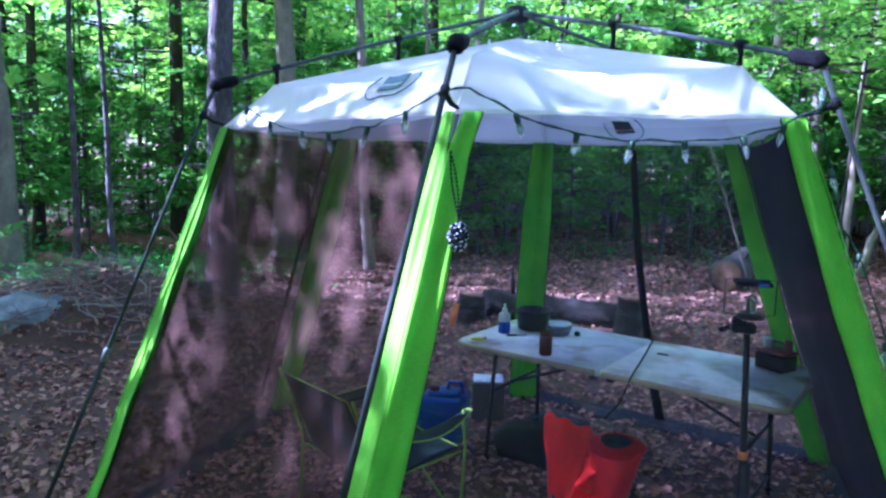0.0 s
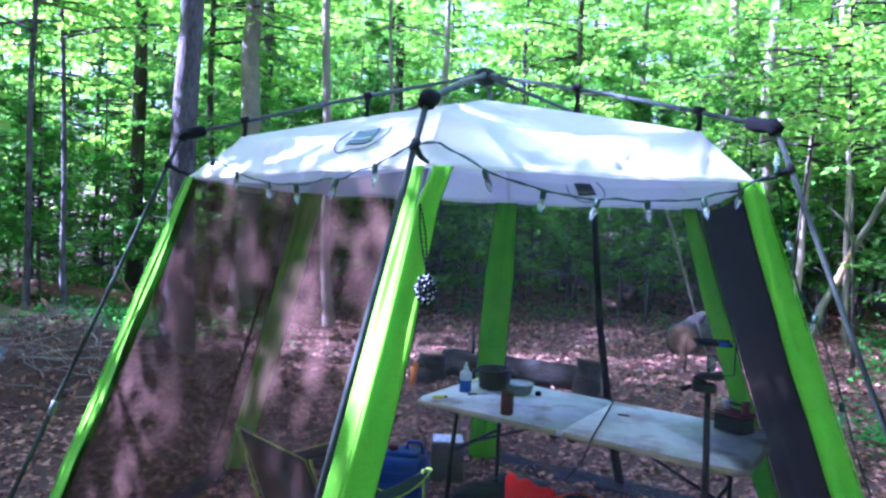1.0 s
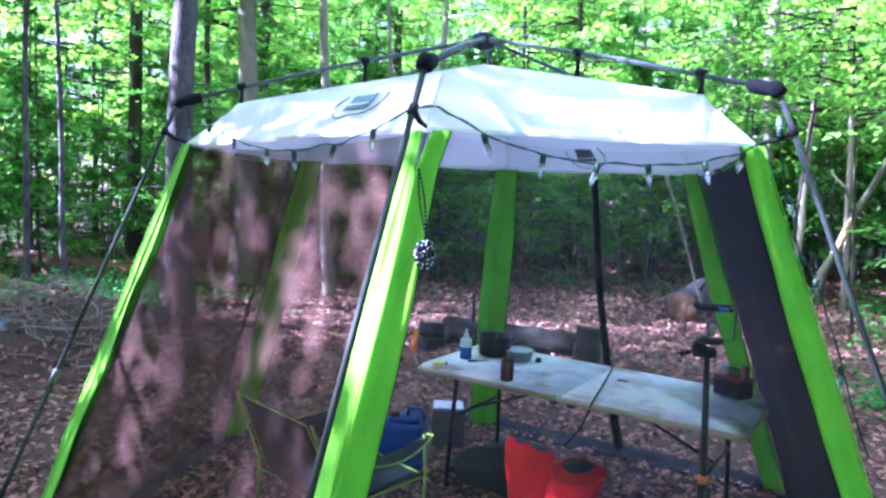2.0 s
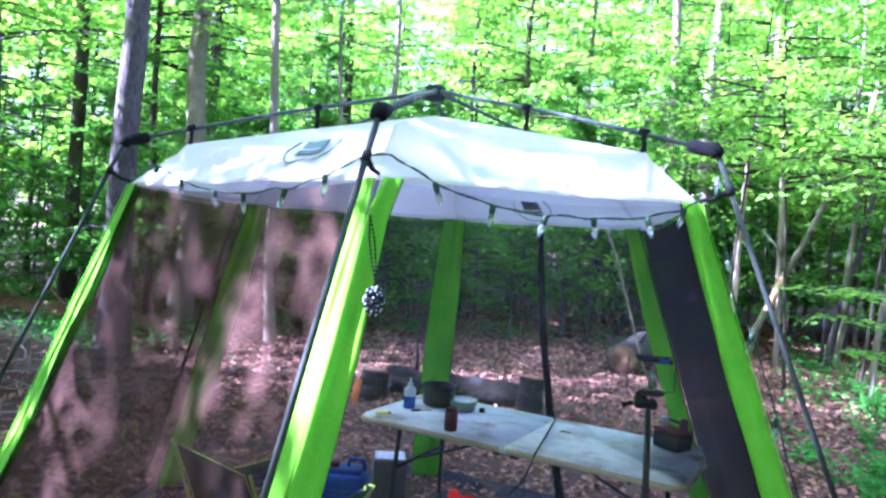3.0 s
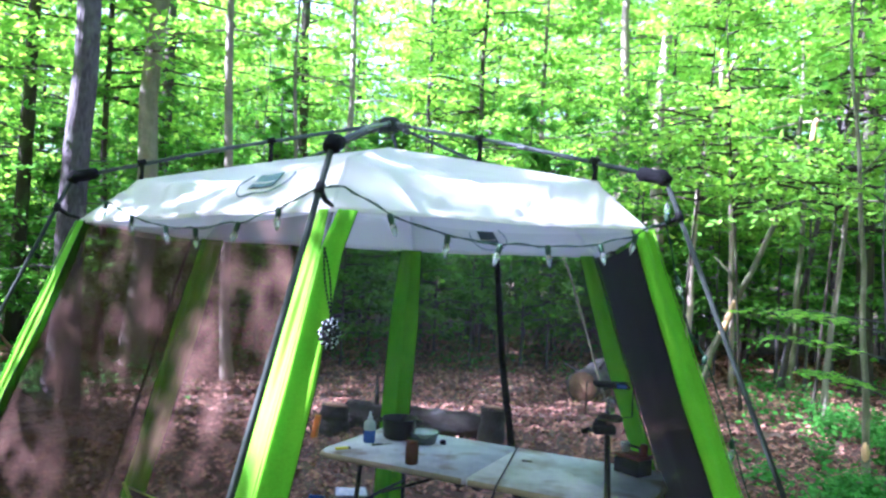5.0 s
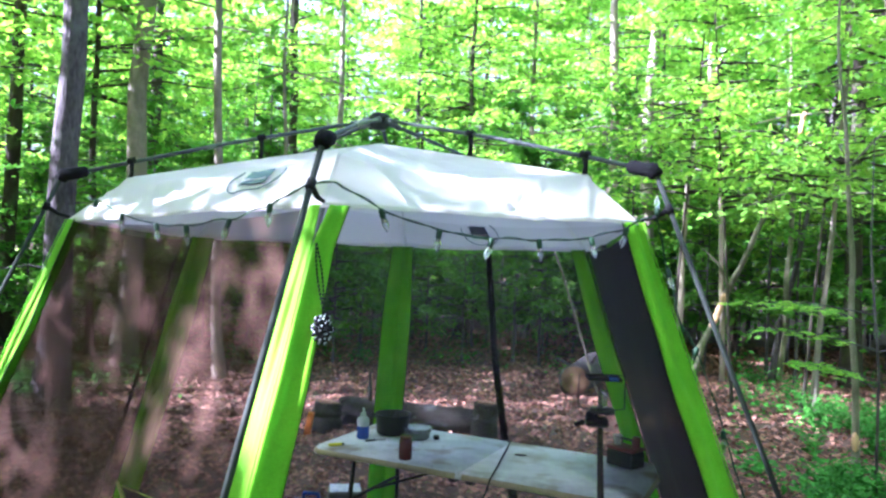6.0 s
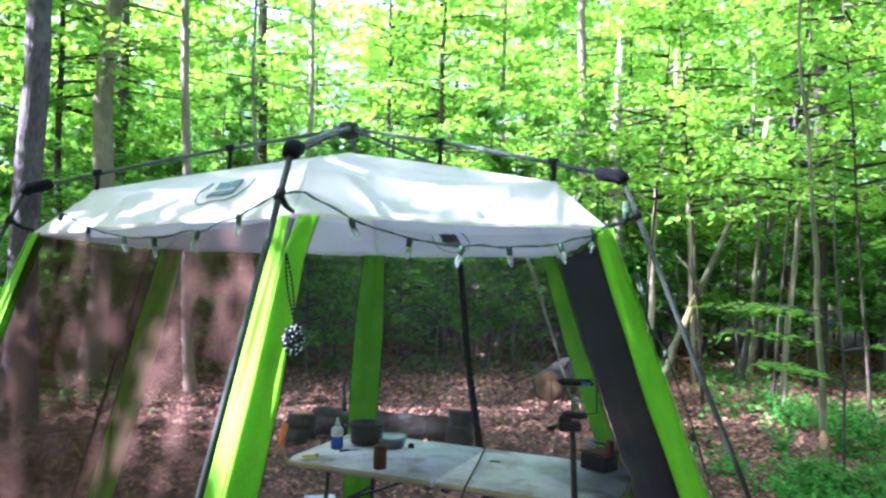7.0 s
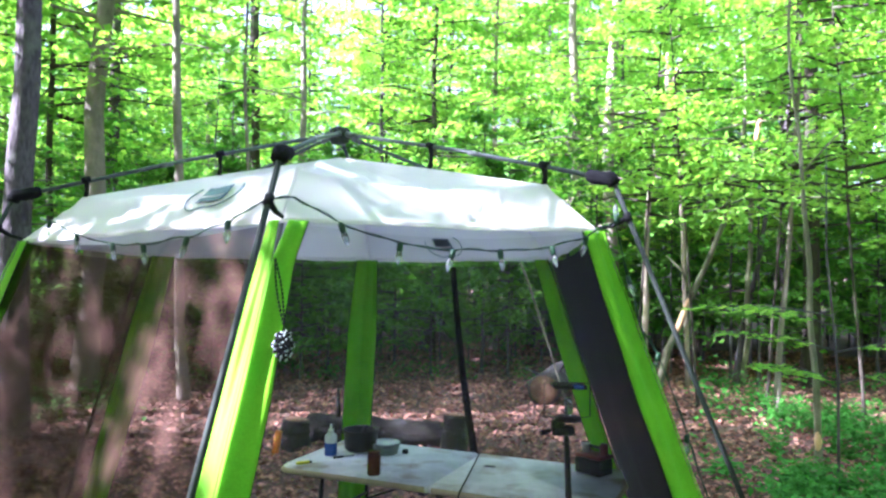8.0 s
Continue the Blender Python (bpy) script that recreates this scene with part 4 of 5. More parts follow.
def build_brush_pile():
    c = Vector(ground_at(-4.75, 6.35))
    o = thing("brush_pile", c, "tangled pile of grey dead branches and leaves", "brush pile")
    bm = sheet(lambda u, v: c + Vector(((u - 0.5) * 3.2, (v - 0.5) * 2.0,
               0.55 * math.sin(math.pi * u) * math.sin(math.pi * v) * (1 + 0.5 * wob((u * 5, v * 5, 2), 1)) - 0.05)), 26, 20)
    part("mound", bm, SOIL, o)
    r = random.Random(11)
    for k in range(170):
        x, y = r.uniform(-1.5, 1.5), r.uniform(-0.85, 0.85)
        z = 0.56 * max(0, math.cos(x / 1.6 * 1.5)) * max(0.1, math.cos(y * 1.5))
        a = r.gauss(0.3, 0.9)
        L = r.uniform(0.4, 1.3)
        d = Vector((math.cos(a), math.sin(a) * 0.6, r.uniform(-0.12, 0.22)))
        p = c + Vector((x, y, z + 0.02))
        n = 6
        pts = [p + d * L * (q / n - 0.5) + Vector((0, 0, 0.07 * math.sin(q / n * 3 + k))) + Vector((wob((q * 0.5, k, 0), 1), wob((q * 0.5, k, 5), 1), 0)) * 0.10 for q in range(n + 1)]
        rad = r.uniform(0.004, 0.013)
        bm = bmesh.new()
        tube(bm, pts, [rad * (1 - 0.7 * q / n) for q in range(n + 1)], 6)
        for q in (2, 4):
            w = Vector((r.uniform(-1, 1), r.uniform(-1, 1), r.uniform(0, 1))) * 0.22
            tube(bm, [pts[q], pts[q] + w * 0.5, pts[q] + w + Vector((0, 0, 0.03))], [rad * 0.5, rad * 0.35, 0.002], 5)
        part("branch", bm, TWIG, o)
    n = 2200
    u, v = rng.uniform(-1.5, 1.5, n), rng.uniform(-0.9, 0.9, n)
    z = 0.56 * np.cos(u) * np.cos(v * 1.5) * rng.uniform(0.5, 1.05, n)
    tagged(part("caught_leaves", leaves(np.stack([u + c.x, v + c.y, z + c.z + 0.02], 1), rng.uniform(0.04, 0.09, n), rng.normal(size=(n, 3)), rng), LITTER, o, smooth=False), kind="stuff")


build_brush_pile()


# ---- trees ----
def trunk_mesh(h, r, lean=(0, 0), seed=0, seg=10, limbs=(), n=14, taper=0.75):
    bm = bmesh.new()
    pts = [Vector((lean[0] * (k / n) + 0.10 * h / 10 * wob((k * 0.35, seed, 0), 1), lean[1] * (k / n) + 0.10 * h / 10 * wob((k * 0.35, seed, 9), 1), h * k / n)) for k in range(n + 1)]
    rad = [r * (1 - taper * k / n) * (1.35 if k == 0 else 1) for k in range(n + 1)]
    pts.insert(0, pts[0] - Vector((0, 0, 0.25)))
    rad.insert(0, rad[0] * 1.15)
    tube(bm, pts, rad, seg)
    for p, q, rr in limbs:
        p, q = Vector(p), Vector(q)
        tube(bm, [p, lerp(p, q, 0.5) + Vector((0, 0, 0.06 * (q - p).length)), q], [rr, rr * 0.65, rr * 0.2], 5, False)
    return bm


def crown_leaves(h0, h1, reach, sprays, per, size, seed, droop=0.15, top_narrow=0.6):
    """Layered leafy sprays round a stem: the limbs that carry them and the leaves."""
    g = np.random.default_rng(seed)
    limbs, P, S, U = [], [], [], []
    for k in range(sprays):
        t = g.random()
        z = h0 + (h1 - h0) * t
        a = g.random() * 2 * math.pi
        L = reach * (1 - top_narrow * t) * g.uniform(0.45, 1.0)
        d = np.array([math.cos(a), math.sin(a), g.uniform(-0.1, 0.3)])
        end = np.array([0, 0, z]) + d * L
        end[2] -= droop * L
        limbs.append(((0, 0, z), tuple(end), 0.012 + 0.006 * L))
        s = g.uniform(0.22, 1.08, per)[:, None]
        p = np.array([0, 0, z]) + (end - [0, 0, z]) * s
        side = np.array([-d[1], d[0], 0])
        w = g.normal(size=(per, 1)) * 0.20 * L * (0.35 + s * 0.65)
        p = p + side * w + [0, 0, 1] * (0.05 * g.normal(size=(per, 1)) + 0.05 * math.sin(k)) - [0, 0, 0.12] * np.abs(w)
        P.append(p)
        S.append(size * g.uniform(0.6, 1.25, per))
        tilt = g.normal(size=3) * 0.25
        U.append(g.normal(size=(per, 3)) * 0.36 + tilt + [0, 0, 1])
    return limbs, leaves(np.concatenate(P), np.concatenate(S), np.concatenate(U), g)


def build_tree(name, spot, h, r, bark, label, category="tree", lean=(0, 0), crown=None, seed=0, leaf=None, group="", split=False):
    o = thing(name, (0, 0, 0), label, category, group)
    limbs, lv = crown_leaves(*crown, seed) if crown else ([], None)
    lim = [(Vector(p) + Vector((lean[0], lean[1], 0)) * p[2] / h, Vector(q) + Vector((lean[0], lean[1], 0)) * p[2] / h, rr) for p, q, rr in limbs]
    trunk = part("trunk", trunk_mesh(h, r, lean, seed, 12, () if split else lim), bark, o)
    for p, q, rr in lim if split else ():
        bm = bmesh.new()
        tube(bm, [p, lerp(p, q, 0.5) + Vector((0, 0, 0.06 * (q - p).length)), q], [rr, rr * 0.65, rr * 0.2], 5)
        part("limb", bm, bark, trunk)
    if lv:
        if lean != (0, 0):
            lv = ([(x + lean[0] * z / h, y + lean[1] * z / h, z) for x, y, z in lv[0]], [], lv[2])
        part("crown", lv, leaf or LEAF, o, smooth=False)
    o.location = spot
    return o


def polar(az, d):
    x, y = d * math.sin(radians(az)), d * math.cos(radians(az))
    return (x, y, ground_height(x, y))


# trees that stand out: azimuth, distance, height, radius, bark, lean, crown, label
STANDING = [
    (-29.6, 9.0, 13, 0.165, BARK, (0.15, 0), (6.0, 14, 3.2, 50, 60, 0.18), "tall grey-brown trunk beside the tent, rough bark"),
    (-25.2, 12.0, 14, 0.17, BARK_PALE, (0.5, 0), (4.6, 14, 3.4, 80, 60, 0.18), "pale beech trunk with sunlit patches of bark"),
    (-27.3, 12.5, 11, 0.06, BARK_DARK, (-0.2, 0), (4.0, 11, 2.4, 40, 50, 0.14), "slim dark mossy young tree"),
    (-24.0, 17.0, 15, 0.15, BARK_DARK, (0.2, 0), (5, 15, 3, 50, 55, 0.16), "dark trunk standing in the wood"),
    (-18.6, 11.0, 12, 0.075, BARK_PALE, (-0.55, 0), (5.5, 12, 2.2, 36, 50, 0.14), "slim grey leaning young tree"),
    (-14.5, 12.5, 10, 0.04, BARK_PALE, (-0.1, 0), (4.5, 10, 1.8, 30, 46, 0.13), "thin whitish sapling in the wood"),
    (-14.1, 20.0, 15, 0.15, BARK_DARK, (0, 0), (5, 15, 3, 50, 55, 0.16), "dark trunk standing in the wood"),
    (-11.0, 16.0, 14, 0.085, BARK_PALE, (0.3, 0), (5, 14, 2.4, 44, 52, 0.15), "slim pale trunk in the wood"),
    (10.0, 16.0, 14, 0.13, BARK_PALE, (0, 0), (2.2, 14, 2.8, 70, 60, 0.15), "pinkish grey trunk half hidden by leaves"),
    (12.6, 15.0, 14, 0.14, BARK_PALE, (0.1, 0), (2.2, 14, 2.6, 70, 60, 0.15), "pale trunk with sunlit bark"),
    (26.3, 14.0, 14, 0.15, BARK_DARK, (0, 0), (2.6, 14, 2.8, 60, 60, 0.15), "dark reddish trunk behind the saplings"),
    (-43.6, 11.5, 13, 0.17, BARK_PALE, (0.0, 0), (5.5, 13, 3.0, 40, 60, 0.18), "thick grey mottled trunk of an old tree"),
    (-41.5, 14.0, 13, 0.09, BARK_DARK, (0.1, 0), (4.5, 13, 2.4, 44, 52, 0.15), "dark slim trunk in the wood"),
    (-39.3, 11.0, 9, 0.045, BARK, (0.2, 0), (3.5, 9, 2.0, 34, 50, 0.13), "thin grey sapling in the wood"),
    (-36.8, 11.2, 9, 0.04, BARK, (-0.25, 0), (3.2, 9, 2.0, 34, 50, 0.13), "thin grey sapling leaning in the wood"),
    (-32.5, 14.0, 14, 0.13, BARK_DARK, (0.1, 0), (5, 14, 2.8, 46, 55, 0.15), "dark trunk standing in the wood"),
    (21.5, 13.2, 9, 0.05, BARK, (1.6, 0), (3.2, 9, 2.0, 34, 50, 0.13), "slender grey sapling leaning over"),
    (24.2, 10.5, 8, 0.04, BARK_PALE, (0.5, 0), (3.0, 8, 1.8, 30, 46, 0.12), "slender pale sapling in the wood"),
]
for k, (az, d, h, r, bark, lean, crown, label) in enumerate(STANDING):
    build_tree("tree", polar(az, d), h, r, bark, label, lean=lean, crown=crown, seed=100 + k)


def build_bare_stem(name, pts, radii, mat, label, limbs=(), category="tree", lower=None):
    o = thing(name, pts[0], label, category)
    bm = bmesh.new()
    fine, fr = [], []
    for i in range(len(pts) - 1):
        for k in range(5):
            t = k / 5
            p = lerp(pts[i], pts[i + 1], t)
            fine.append(p + Vector((wob(p, 1.2), wob(p, 1.2, 1), 0)) * 0.05)
            fr.append(radii[i] * (1 - t) + radii[i + 1] * t)
    fine.append(Vector(pts[-1]))
    fr.append(radii[-1])
    tube(bm, fine, fr, 10)
    st = part("stem", bm, mat, o)
    if lower:
        k0, k1 = lower
        bm = bmesh.new()
        tube(bm, [q + Vector((-0.004, -0.006, 0)) for q in fine[k0:k1]], [q * (1.02 if 0 < n < k1 - k0 - 1 else 0.7) for n, q in enumerate(fr[k0:k1])], 10)
        part("peeled_patch", bm, PEELED, st, "bare tan wood where bark is gone")
    for a, b, r in limbs:
        bm = bmesh.new()
        a, b = Vector(a), Vector(b)
        tube(bm, [a, lerp(a, b, 0.5) + Vector((0.03, 0, 0.08)), b], [r, r * 0.7, r * 0.25], 7)
        part("limb", bm, mat, o)
    return o


# slim sapling in front of the wood, bark peeled at its foot
sx, sy = 3.40, 6.71
build_bare_stem("sapling", [(sx, sy, -0.1), (sx - 0.02, sy, 0.45), (sx - 0.06, sy, 1.3), (sx - 0.10, sy, 1.95), (sx - 0.19, sy, 2.7), (sx - 0.24, sy + 0.1, 4.2), (sx - 0.2, sy + 0.2, 6.0)],
                [0.042, 0.031, 0.026, 0.024, 0.018, 0.013, 0.006], BARK_GREEN, "slim crooked olive sapling with a peeled patch",
                [((sx - 0.19, sy, 2.7), (sx + 0.5, sy + 0.2, 3.3), 0.010), ((sx - 0.10, sy, 1.95), (sx - 0.5, sy + 0.3, 2.5), 0.008)], lower=(3, 6))
# broken leaning snag with torn pale limbs
bx, by = 3.55, 11.9
build_bare_stem("broken_snag", [(bx - 0.1, by, -0.1), (bx + 0.05, by, 0.6), (bx + 0.45, by, 1.5), (bx + 0.95, by, 2.6), (bx + 1.25, by, 4.0), (bx + 1.35, by + 0.2, 5.8)],
                [0.07, 0.055, 0.047, 0.042, 0.032, 0.015], BARK_GREEN, "leaning young tree with a strip of peeled wood",
                [((bx + 0.45, by, 1.5), (bx + 0.02, by, 2.1), 0.03), ((bx + 0.95, by, 2.6), (bx + 0.4, by, 3.4), 0.03)], lower=(6, 11))
build_bare_stem("broken_snag", [(3.32, 12.2, -0.1), (3.34, 12.2, 1.6), (3.41, 12.2, 3.27), (3.53, 12.2, 4.11), (3.68, 12.2, 4.76), (3.67, 12.2, 5.5)],
                [0.06, 0.045, 0.042, 0.046, 0.044, 0.02], BARE_WOOD, "upright broken snag of bare pale wood, torn at the top",
                [((3.66, 12.2, 4.70), (3.95, 12.15, 5.46), 0.045), ((3.68, 12.2, 4.9), (4.05, 12.1, 5.25), 0.025), ((3.55, 12.2, 4.2), (3.30, 12.1, 4.55), 0.022),
                 ((3.5, 12.2, 3.9), (3.86, 12.1, 3.75), 0.022), ((3.44, 12.2, 3.4), (3.72, 12.1, 3.62), 0.02)])
build_bare_stem("broken_snag", [(3.95, 12.0, -0.1), (3.90, 12.0, 1.8), (3.84, 12.0, 3.1), (3.82, 12.0, 3.65), (3.70, 12.0, 3.95)],
                [0.045, 0.036, 0.038, 0.042, 0.014], BARE_WOOD, "forked snag of bare pale wood",
                [((3.82, 12.0, 3.6), (4.13, 11.95, 4.0), 0.042), ((3.83, 12.0, 3.45), (3.62, 11.95, 4.15), 0.03), ((3.85, 12.0, 3.2), (4.2, 11.9, 3.4), 0.02)])
build_bare_stem("broken_snag", [(4.95, 12.2, -0.1), (5.02, 12.2, 2.2), (5.10, 12.2, 3.8), (5.16, 12.2, 4.3), (5.27, 12.2, 4.75)],
                [0.05, 0.04, 0.036, 0.038, 0.03], BARK_GREEN, "young snag broken off short with a torn tan top",
                [((5.11, 12.2, 3.9), (4.55, 12.1, 4.15), 0.016), ((5.12, 12.2, 4.0), (5.7, 12.1, 3.9), 0.014)], lower=(11, 17))
for a, b in (((4.2, 12.4, 4.1), (5.6, 12.0, 4.35)), ((4.3, 12.3, 3.55), (5.4, 12.1, 3.75)), ((3.9, 12.3, 4.5), (4.9, 12.2, 5.2)), ((4.6, 12.5, 3.4), (6.0, 12.2, 3.2))):
    build_bare_stem("dead_branch", [a, lerp(a, b, 0.5) + Vector((0, 0, 0.06)), b], [0.010, 0.014, 0.006], BARE_WOOD, "bare pale dead branch caught among the snags", category="branch")


def build_layered_beech(spot, tiers):
    """A thin young beech whose limbs carry flat sprays of separate leaves, one tier above another."""
    o = thing("beech_sapling", spot, "thin young beech with flat layered sprays of pale green leaves", "sapling")
    g = np.random.default_rng(77)
    base = Vector(spot)
    top = base + Vector((-0.05, 0.1, 2.9))
    bm = bmesh.new()
    tube(bm, [base - Vector((0, 0, 0.05)), lerp(base, top, 0.35) + Vector((0.03, 0, 0)), lerp(base, top, 0.7) - Vector((0.03, 0, 0)), top], [0.014, 0.011, 0.008, 0.003], 8)
    stem = part("stem", bm, BARK, o)
    P, S, U, A = [], [], [], []
    for z, tip, wide in tiers:
        p0 = lerp(base, top, z / 2.9)
        p1 = Vector(tip)
        bm = bmesh.new()
        mid = lerp(p0, p1, 0.45) + Vector((0, 0, 0.05))
        tube(bm, [p0, mid, p1], [0.007, 0.0045, 0.0015], 6)
        side = (p1 - p0).cross(Vector((0, 0, 1))).normalized()
        for k in range(9):
            t = 0.22 + 0.08 * k
            b0 = lerp(p0, p1, t) + Vector((0, 0, 0.05 * math.sin(math.pi * t)))
            sgn = 1 if k % 2 else -1
            tipq = b0 + side * sgn * wide * (1.15 - t) * g.uniform(0.7, 1.1) + (p1 - p0) * 0.20 - Vector((0, 0, 0.05))
            tube(bm, [b0, lerp(b0, tipq, 0.5) + Vector((0, 0, 0.012)), tipq], [0.003, 0.002, 0.001], 5)
            for q in range(6):
                P.append(lerp(b0, tipq, 0.25 + 0.15 * q) + Vector(g.normal(size=3) * [0.018, 0.018, 0.008]))
                S.append(g.uniform(0.075, 0.115))
                U.append(g.normal(size=3) * 0.14 + [0, 0, 1])
        part("limb", bm, BARK, stem)
    part("leaf_sprays", leaves([tuple(p) for p in P], S, U, g, 0.5), LEAF, o, smooth=False)


build_layered_beech(ground_at(3.22, 6.05), [(1.50, (1.97, 5.9, 1.55), 0.16), (1.42, (2.45, 6.25, 1.52), 0.14), (1.22, (2.18, 5.85, 1.36), 0.18), (1.20, (3.9, 5.8, 1.30), 0.16),
                                            (0.98, (2.46, 5.8, 1.10), 0.18), (0.92, (2.75, 6.5, 1.05), 0.16), (0.95, (4.1, 5.9, 1.10), 0.18), (2.0, (3.9, 5.8, 2.2), 0.16), (2.45, (2.7, 6.2, 2.65), 0.14)])
# pale dead pole leaning behind the tent
build_bare_stem("dead_pole", [(1.75, 10.0, -0.05), (1.35, 10.2, 1.2), (1.05, 10.35, 2.1), (0.9, 10.45, 2.6)], [0.010, 0.015, 0.015, 0.008], BARK_PALE,
                "pale dead pole leaning in the wood")

# young beeches that stand before the snags
for k, (az, d, h) in enumerate(((14.5, 11.2, 7.0), (19.0, 10.8, 6.6), (23.4, 10.4, 6.4), (29.5, 10.2, 6.8))):
    build_tree("young_beech", polar(az, d), h, 0.022, BARK_DARK, "young beech with bright layered leaves above a bare stem", category="tree",
               lean=(0.5 * (-1) ** k, 0), crown=(2.6, h, 1.9, 52, 46, 0.115), seed=140 + k, split=True)

# the wood behind: a few kinds, repeated
KINDS = []
for k in range(5):
    h = 9.5 + k * 0.8
    KINDS.append(build_tree("forest_tree", (0, 0, -60 - k), h, 0.05 + 0.014 * k, (BARK_DARK, BARK, BARK_DARK, BARK_PALE, BARK_DARK)[k],
                            "young broadleaf tree with layered bright green leaves", crown=(1.8 + 0.5 * (k % 3), h, 3.2, 84, 84, 0.135), seed=20 + k, group="trees of the wood"))
LOW = []
for k in range(4):
    h = 2.6 + 0.9 * k
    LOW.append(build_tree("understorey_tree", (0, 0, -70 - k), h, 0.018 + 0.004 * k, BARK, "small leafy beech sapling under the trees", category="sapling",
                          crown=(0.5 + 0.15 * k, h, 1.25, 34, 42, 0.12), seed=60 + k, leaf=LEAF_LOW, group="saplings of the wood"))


def scatter(kinds, count, near, far, az0, az1, seed, keep):
    r = random.Random(seed)
    done = []
    tries = 0
    while len(done) < count and tries < 5000:
        tries += 1
        d = near + (far - near) * math.sqrt(r.random())
        az = r.uniform(az0, az1)
        x, y, z = polar(az, d)
        if not keep(x, y, az, d) or any((x - p) ** 2 + (y - q) ** 2 < 1.2 for p, q in done):
            continue
        done.append((x, y))
        k = r.randrange(len(kinds))
        m = Matrix.Translation((x, y, z)) @ Matrix.Rotation(r.uniform(0, 6.28), 4, 'Z') @ Matrix.Scale(r.uniform(0.8, 1.2), 4)
        if kinds[k].location.z < -50:
            kinds[k].matrix_basis = m
        else:
            s = kinds[k].scale.copy()
            kinds[k].scale = (1, 1, 1)
            copy_thing(kinds[k], m)
            kinds[k].scale = s


scatter(KINDS, 120, 13.5, 36, -56, 48, 5, lambda x, y, az, d: d > 15 or abs(az) > 20)
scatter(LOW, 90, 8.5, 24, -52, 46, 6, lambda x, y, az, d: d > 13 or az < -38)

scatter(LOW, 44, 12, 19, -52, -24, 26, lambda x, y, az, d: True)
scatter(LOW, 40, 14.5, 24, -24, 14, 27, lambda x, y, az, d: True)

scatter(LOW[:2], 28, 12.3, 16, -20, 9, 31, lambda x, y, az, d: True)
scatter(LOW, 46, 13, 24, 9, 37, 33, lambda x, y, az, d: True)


# far wood that closes the view; its unseen rear dims the sky light
def far_wood():
    n = 80000
    a = 2 * math.pi * rng.random(n)
    d = 37 + 9 * rng.random(n)
    z = 21 * rng.random(n) ** 0.9
    p = np.stack([d * np.sin(a), d * np.cos(a), z], 1)
    ob = part("far_wood", leaves(p, rng.uniform(0.25, 0.55, n), rng.normal(size=(n, 3)) * 0.6 + [0, 0, 0.7], rng), LEAF, smooth=False)
    tagged(ob, "dense green leaves of the far wood", "woods", kind="stuff")


far_wood()


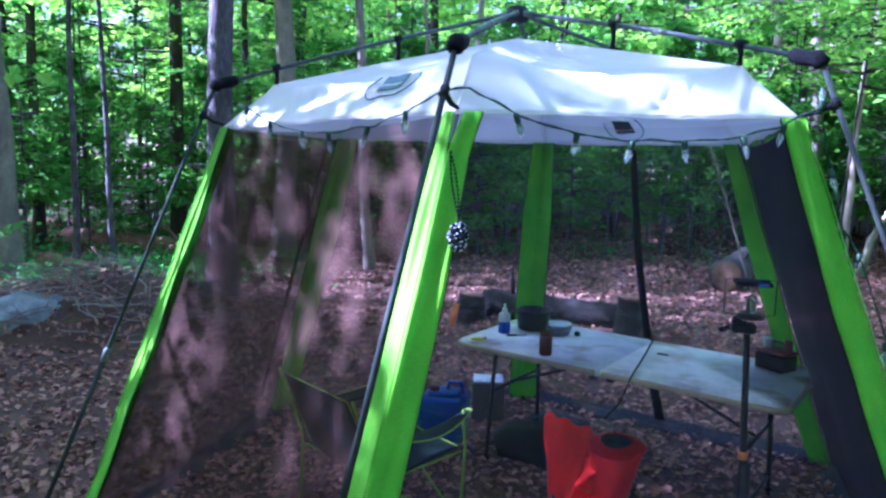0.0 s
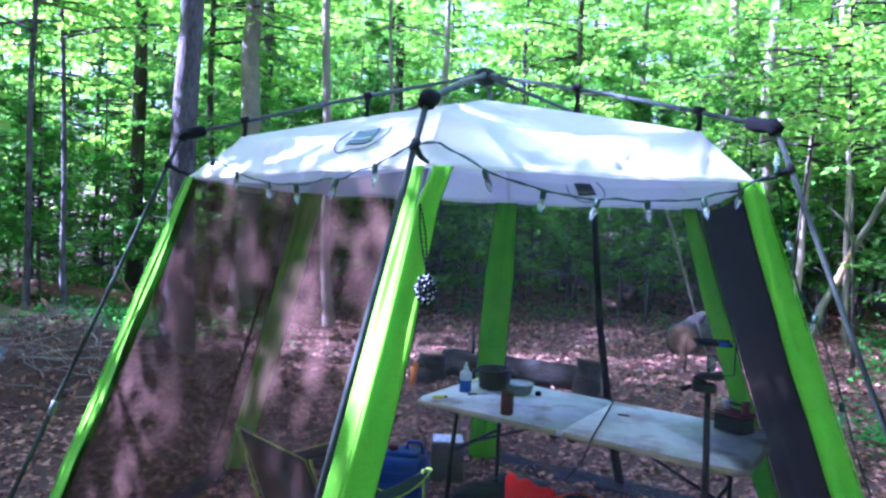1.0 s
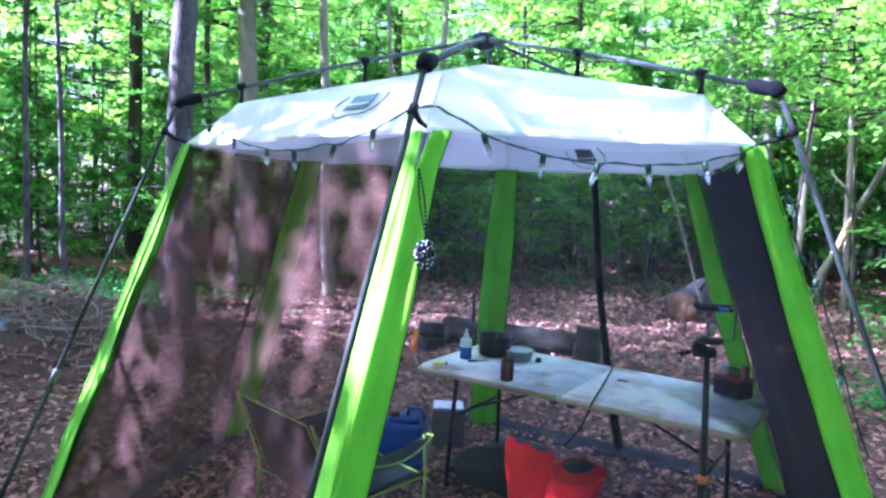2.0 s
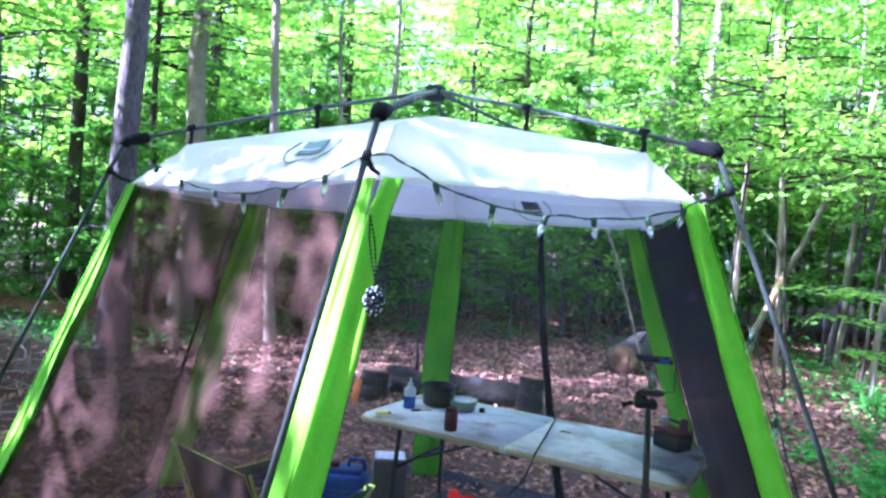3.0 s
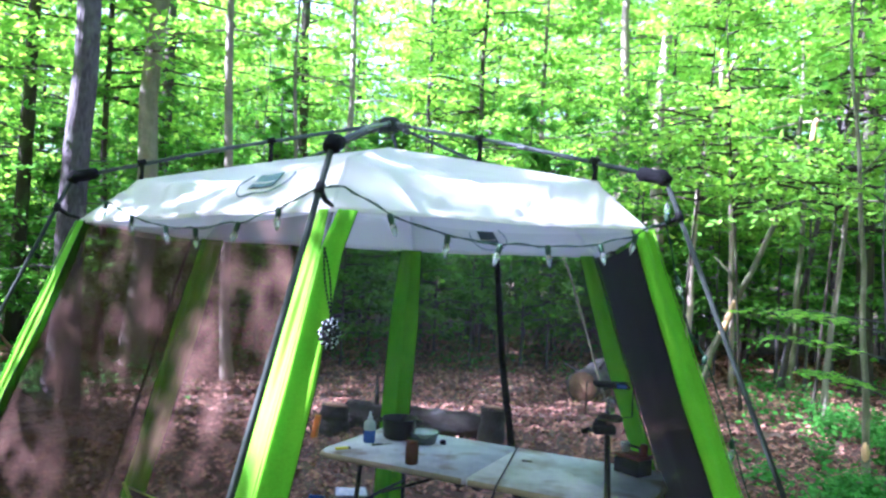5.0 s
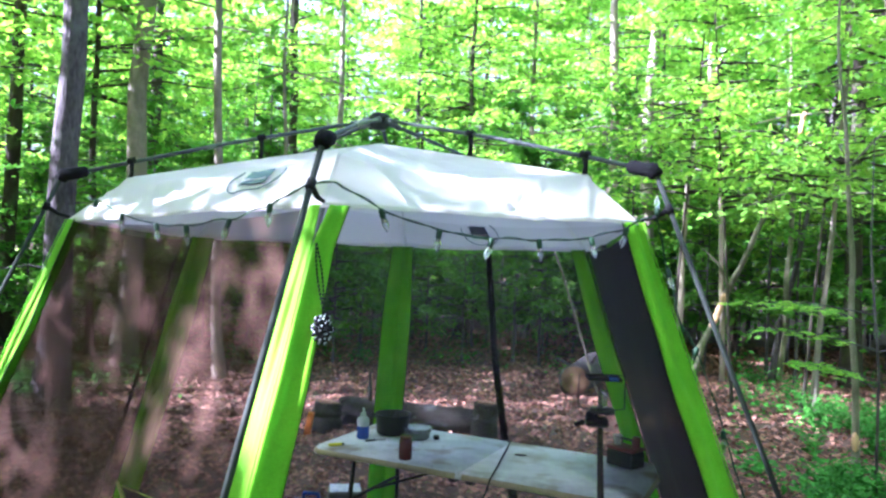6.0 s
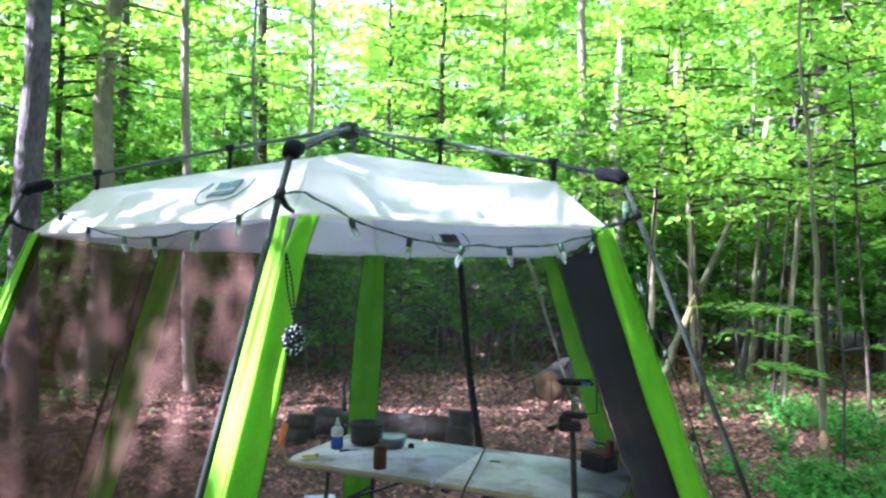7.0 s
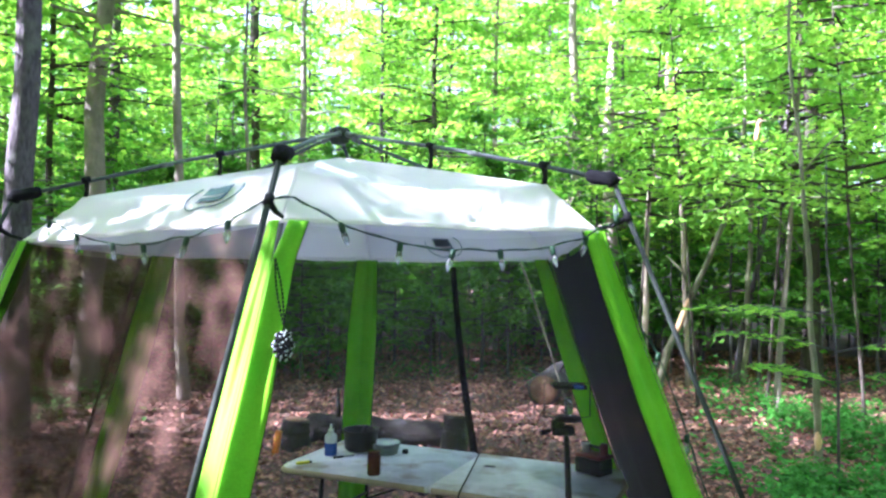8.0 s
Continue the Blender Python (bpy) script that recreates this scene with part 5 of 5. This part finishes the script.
# low green plants
def low_plants():
    P, S = [], []
    r = random.Random(9)
    for k in range(1500):
        az = r.choice((r.uniform(19, 40), r.uniform(-50, -22), r.uniform(-50, -26), r.uniform(-22, 16)))
        d = r.uniform(5.5, 16) if az > 16 else r.uniform(9.5, 20)
        if -22 < az < 16 and d < 12:
            continue
        x, y, z = polar(az, d)
        if az > 16 and noise.noise(Vector((x * 0.6, y * 0.6, 2))) < -0.05:
            continue
        hgt = r.uniform(0.06, 0.32)
        for q in range(r.randint(8, 20)):
            t = r.random()
            P.append((x + r.gauss(0, 0.13), y + r.gauss(0, 0.13), z + 0.03 + hgt * t))
            S.append(r.uniform(0.05, 0.11))
    for k in range(430):
        az, d = (r.uniform(24, 40), r.uniform(5.6, 10)) if k < 330 else (r.uniform(-38, -29), r.uniform(8.6, 10.6))
        x, y, z = polar(az, d)
        if k < 330 and noise.noise(Vector((x * 0.8, y * 0.8, 6))) < 0.02:
            continue
        h = r.uniform(0.1, 0.35)
        for q in range(r.randint(3, 6)):
            a, L = r.uniform(0, 6.28), r.uniform(0.15, 0.4)
            for w in range(9):
                t = (w + 1) / 9
                P.append((x + math.cos(a) * L * t + r.gauss(0, 0.012), y + math.sin(a) * L * t + r.gauss(0, 0.012), z + 0.02 + h * math.sin(t * 2.2)))
                S.append(0.10 * (1.15 - t))
    P = np.array(P)
    ob = part("low_plants", leaves(P, S, rng.normal(size=(len(P), 3)) * 0.35 + [0, 0, 1], rng), MOSS, smooth=False)
    tagged(ob, "low green seedlings and ferns on the forest floor", "plants", kind="stuff")


low_plants()

# the wood goes on round the clearing: unseen trees placed to dapple the sunlight
for k, x, y, q, a in ((3, -14.49, -0.78, 0.94, 5.67), (3, -7.17, 0.07, 1.47, 3.64), (2, -11.44, 0.31, 1.55, 4.02), (3, -12.47, 3.26, 1.45, 1.25), (2, -12.19, 2.46, 1.48, 2.45),
                       (0, -15.67, 2.5, 1.58, 4.5), (3, -10.47, 4.21, 1.47, 1.29), (3, -8.54, 3.52, 1.39, 2.82), (0, -10.4, -1.51, 1.22, 3.08), (0, -12.34, 2.34, 1.29, 1.75),
                       (1, -5.52, -0.85, 1.49, 0.93), (2, -12.31, -2.19, 1.49, 2.5), (4, -14.42, 2.28, 1.1, 2.2), (1, -11.61, -0.25, 0.86, 3.45), (0, -8.81, 4.56, 1.52, 1.43)):
    src = KINDS[k]
    keep, src.scale = src.scale.copy(), (1, 1, 1)
    copy_thing(src, Matrix.Translation((x, y, 0)) @ Matrix.Rotation(a, 4, 'Z') @ Matrix.Scale(q, 4))
    src.scale = keep
# more unseen trees beside and behind the camera, added to dim the sky light
scatter(KINDS, 70, 11, 30, 52, 275, 16, lambda x, y, az, d: True)
for k, x, y, q, a in ((1, 7.5, -2.5, 1.6, 0.3), (2, 3.0, -6.0, 1.7, 1.3), (4, -2.5, -7.0, 1.7, 2.2), (1, 9.5, 1.5, 1.6, 4.1), (2, -7.5, -7.0, 1.5, 3.0), (4, 6.5, -6.5, 1.7, 5.0),
                       (3, -5.0, -5.2, 1.3, 0.6), (0, -9.5, -5.4, 1.6, 2.6), (1, -0.5, -5.5, 1.4, 1.1), (3, -4.5, -9.5, 1.8, 3.7), (2, -11.5, -8.5, 1.8, 5.2), (0, 1.0, -9.0, 1.8, 4.4)):
    src = KINDS[k]
    keep, src.scale = src.scale.copy(), (1, 1, 1)
    copy_thing(src, Matrix.Translation((x, y, 0)) @ Matrix.Rotation(a, 4, 'Z') @ Matrix.Scale(q, 4))
    src.scale = keep
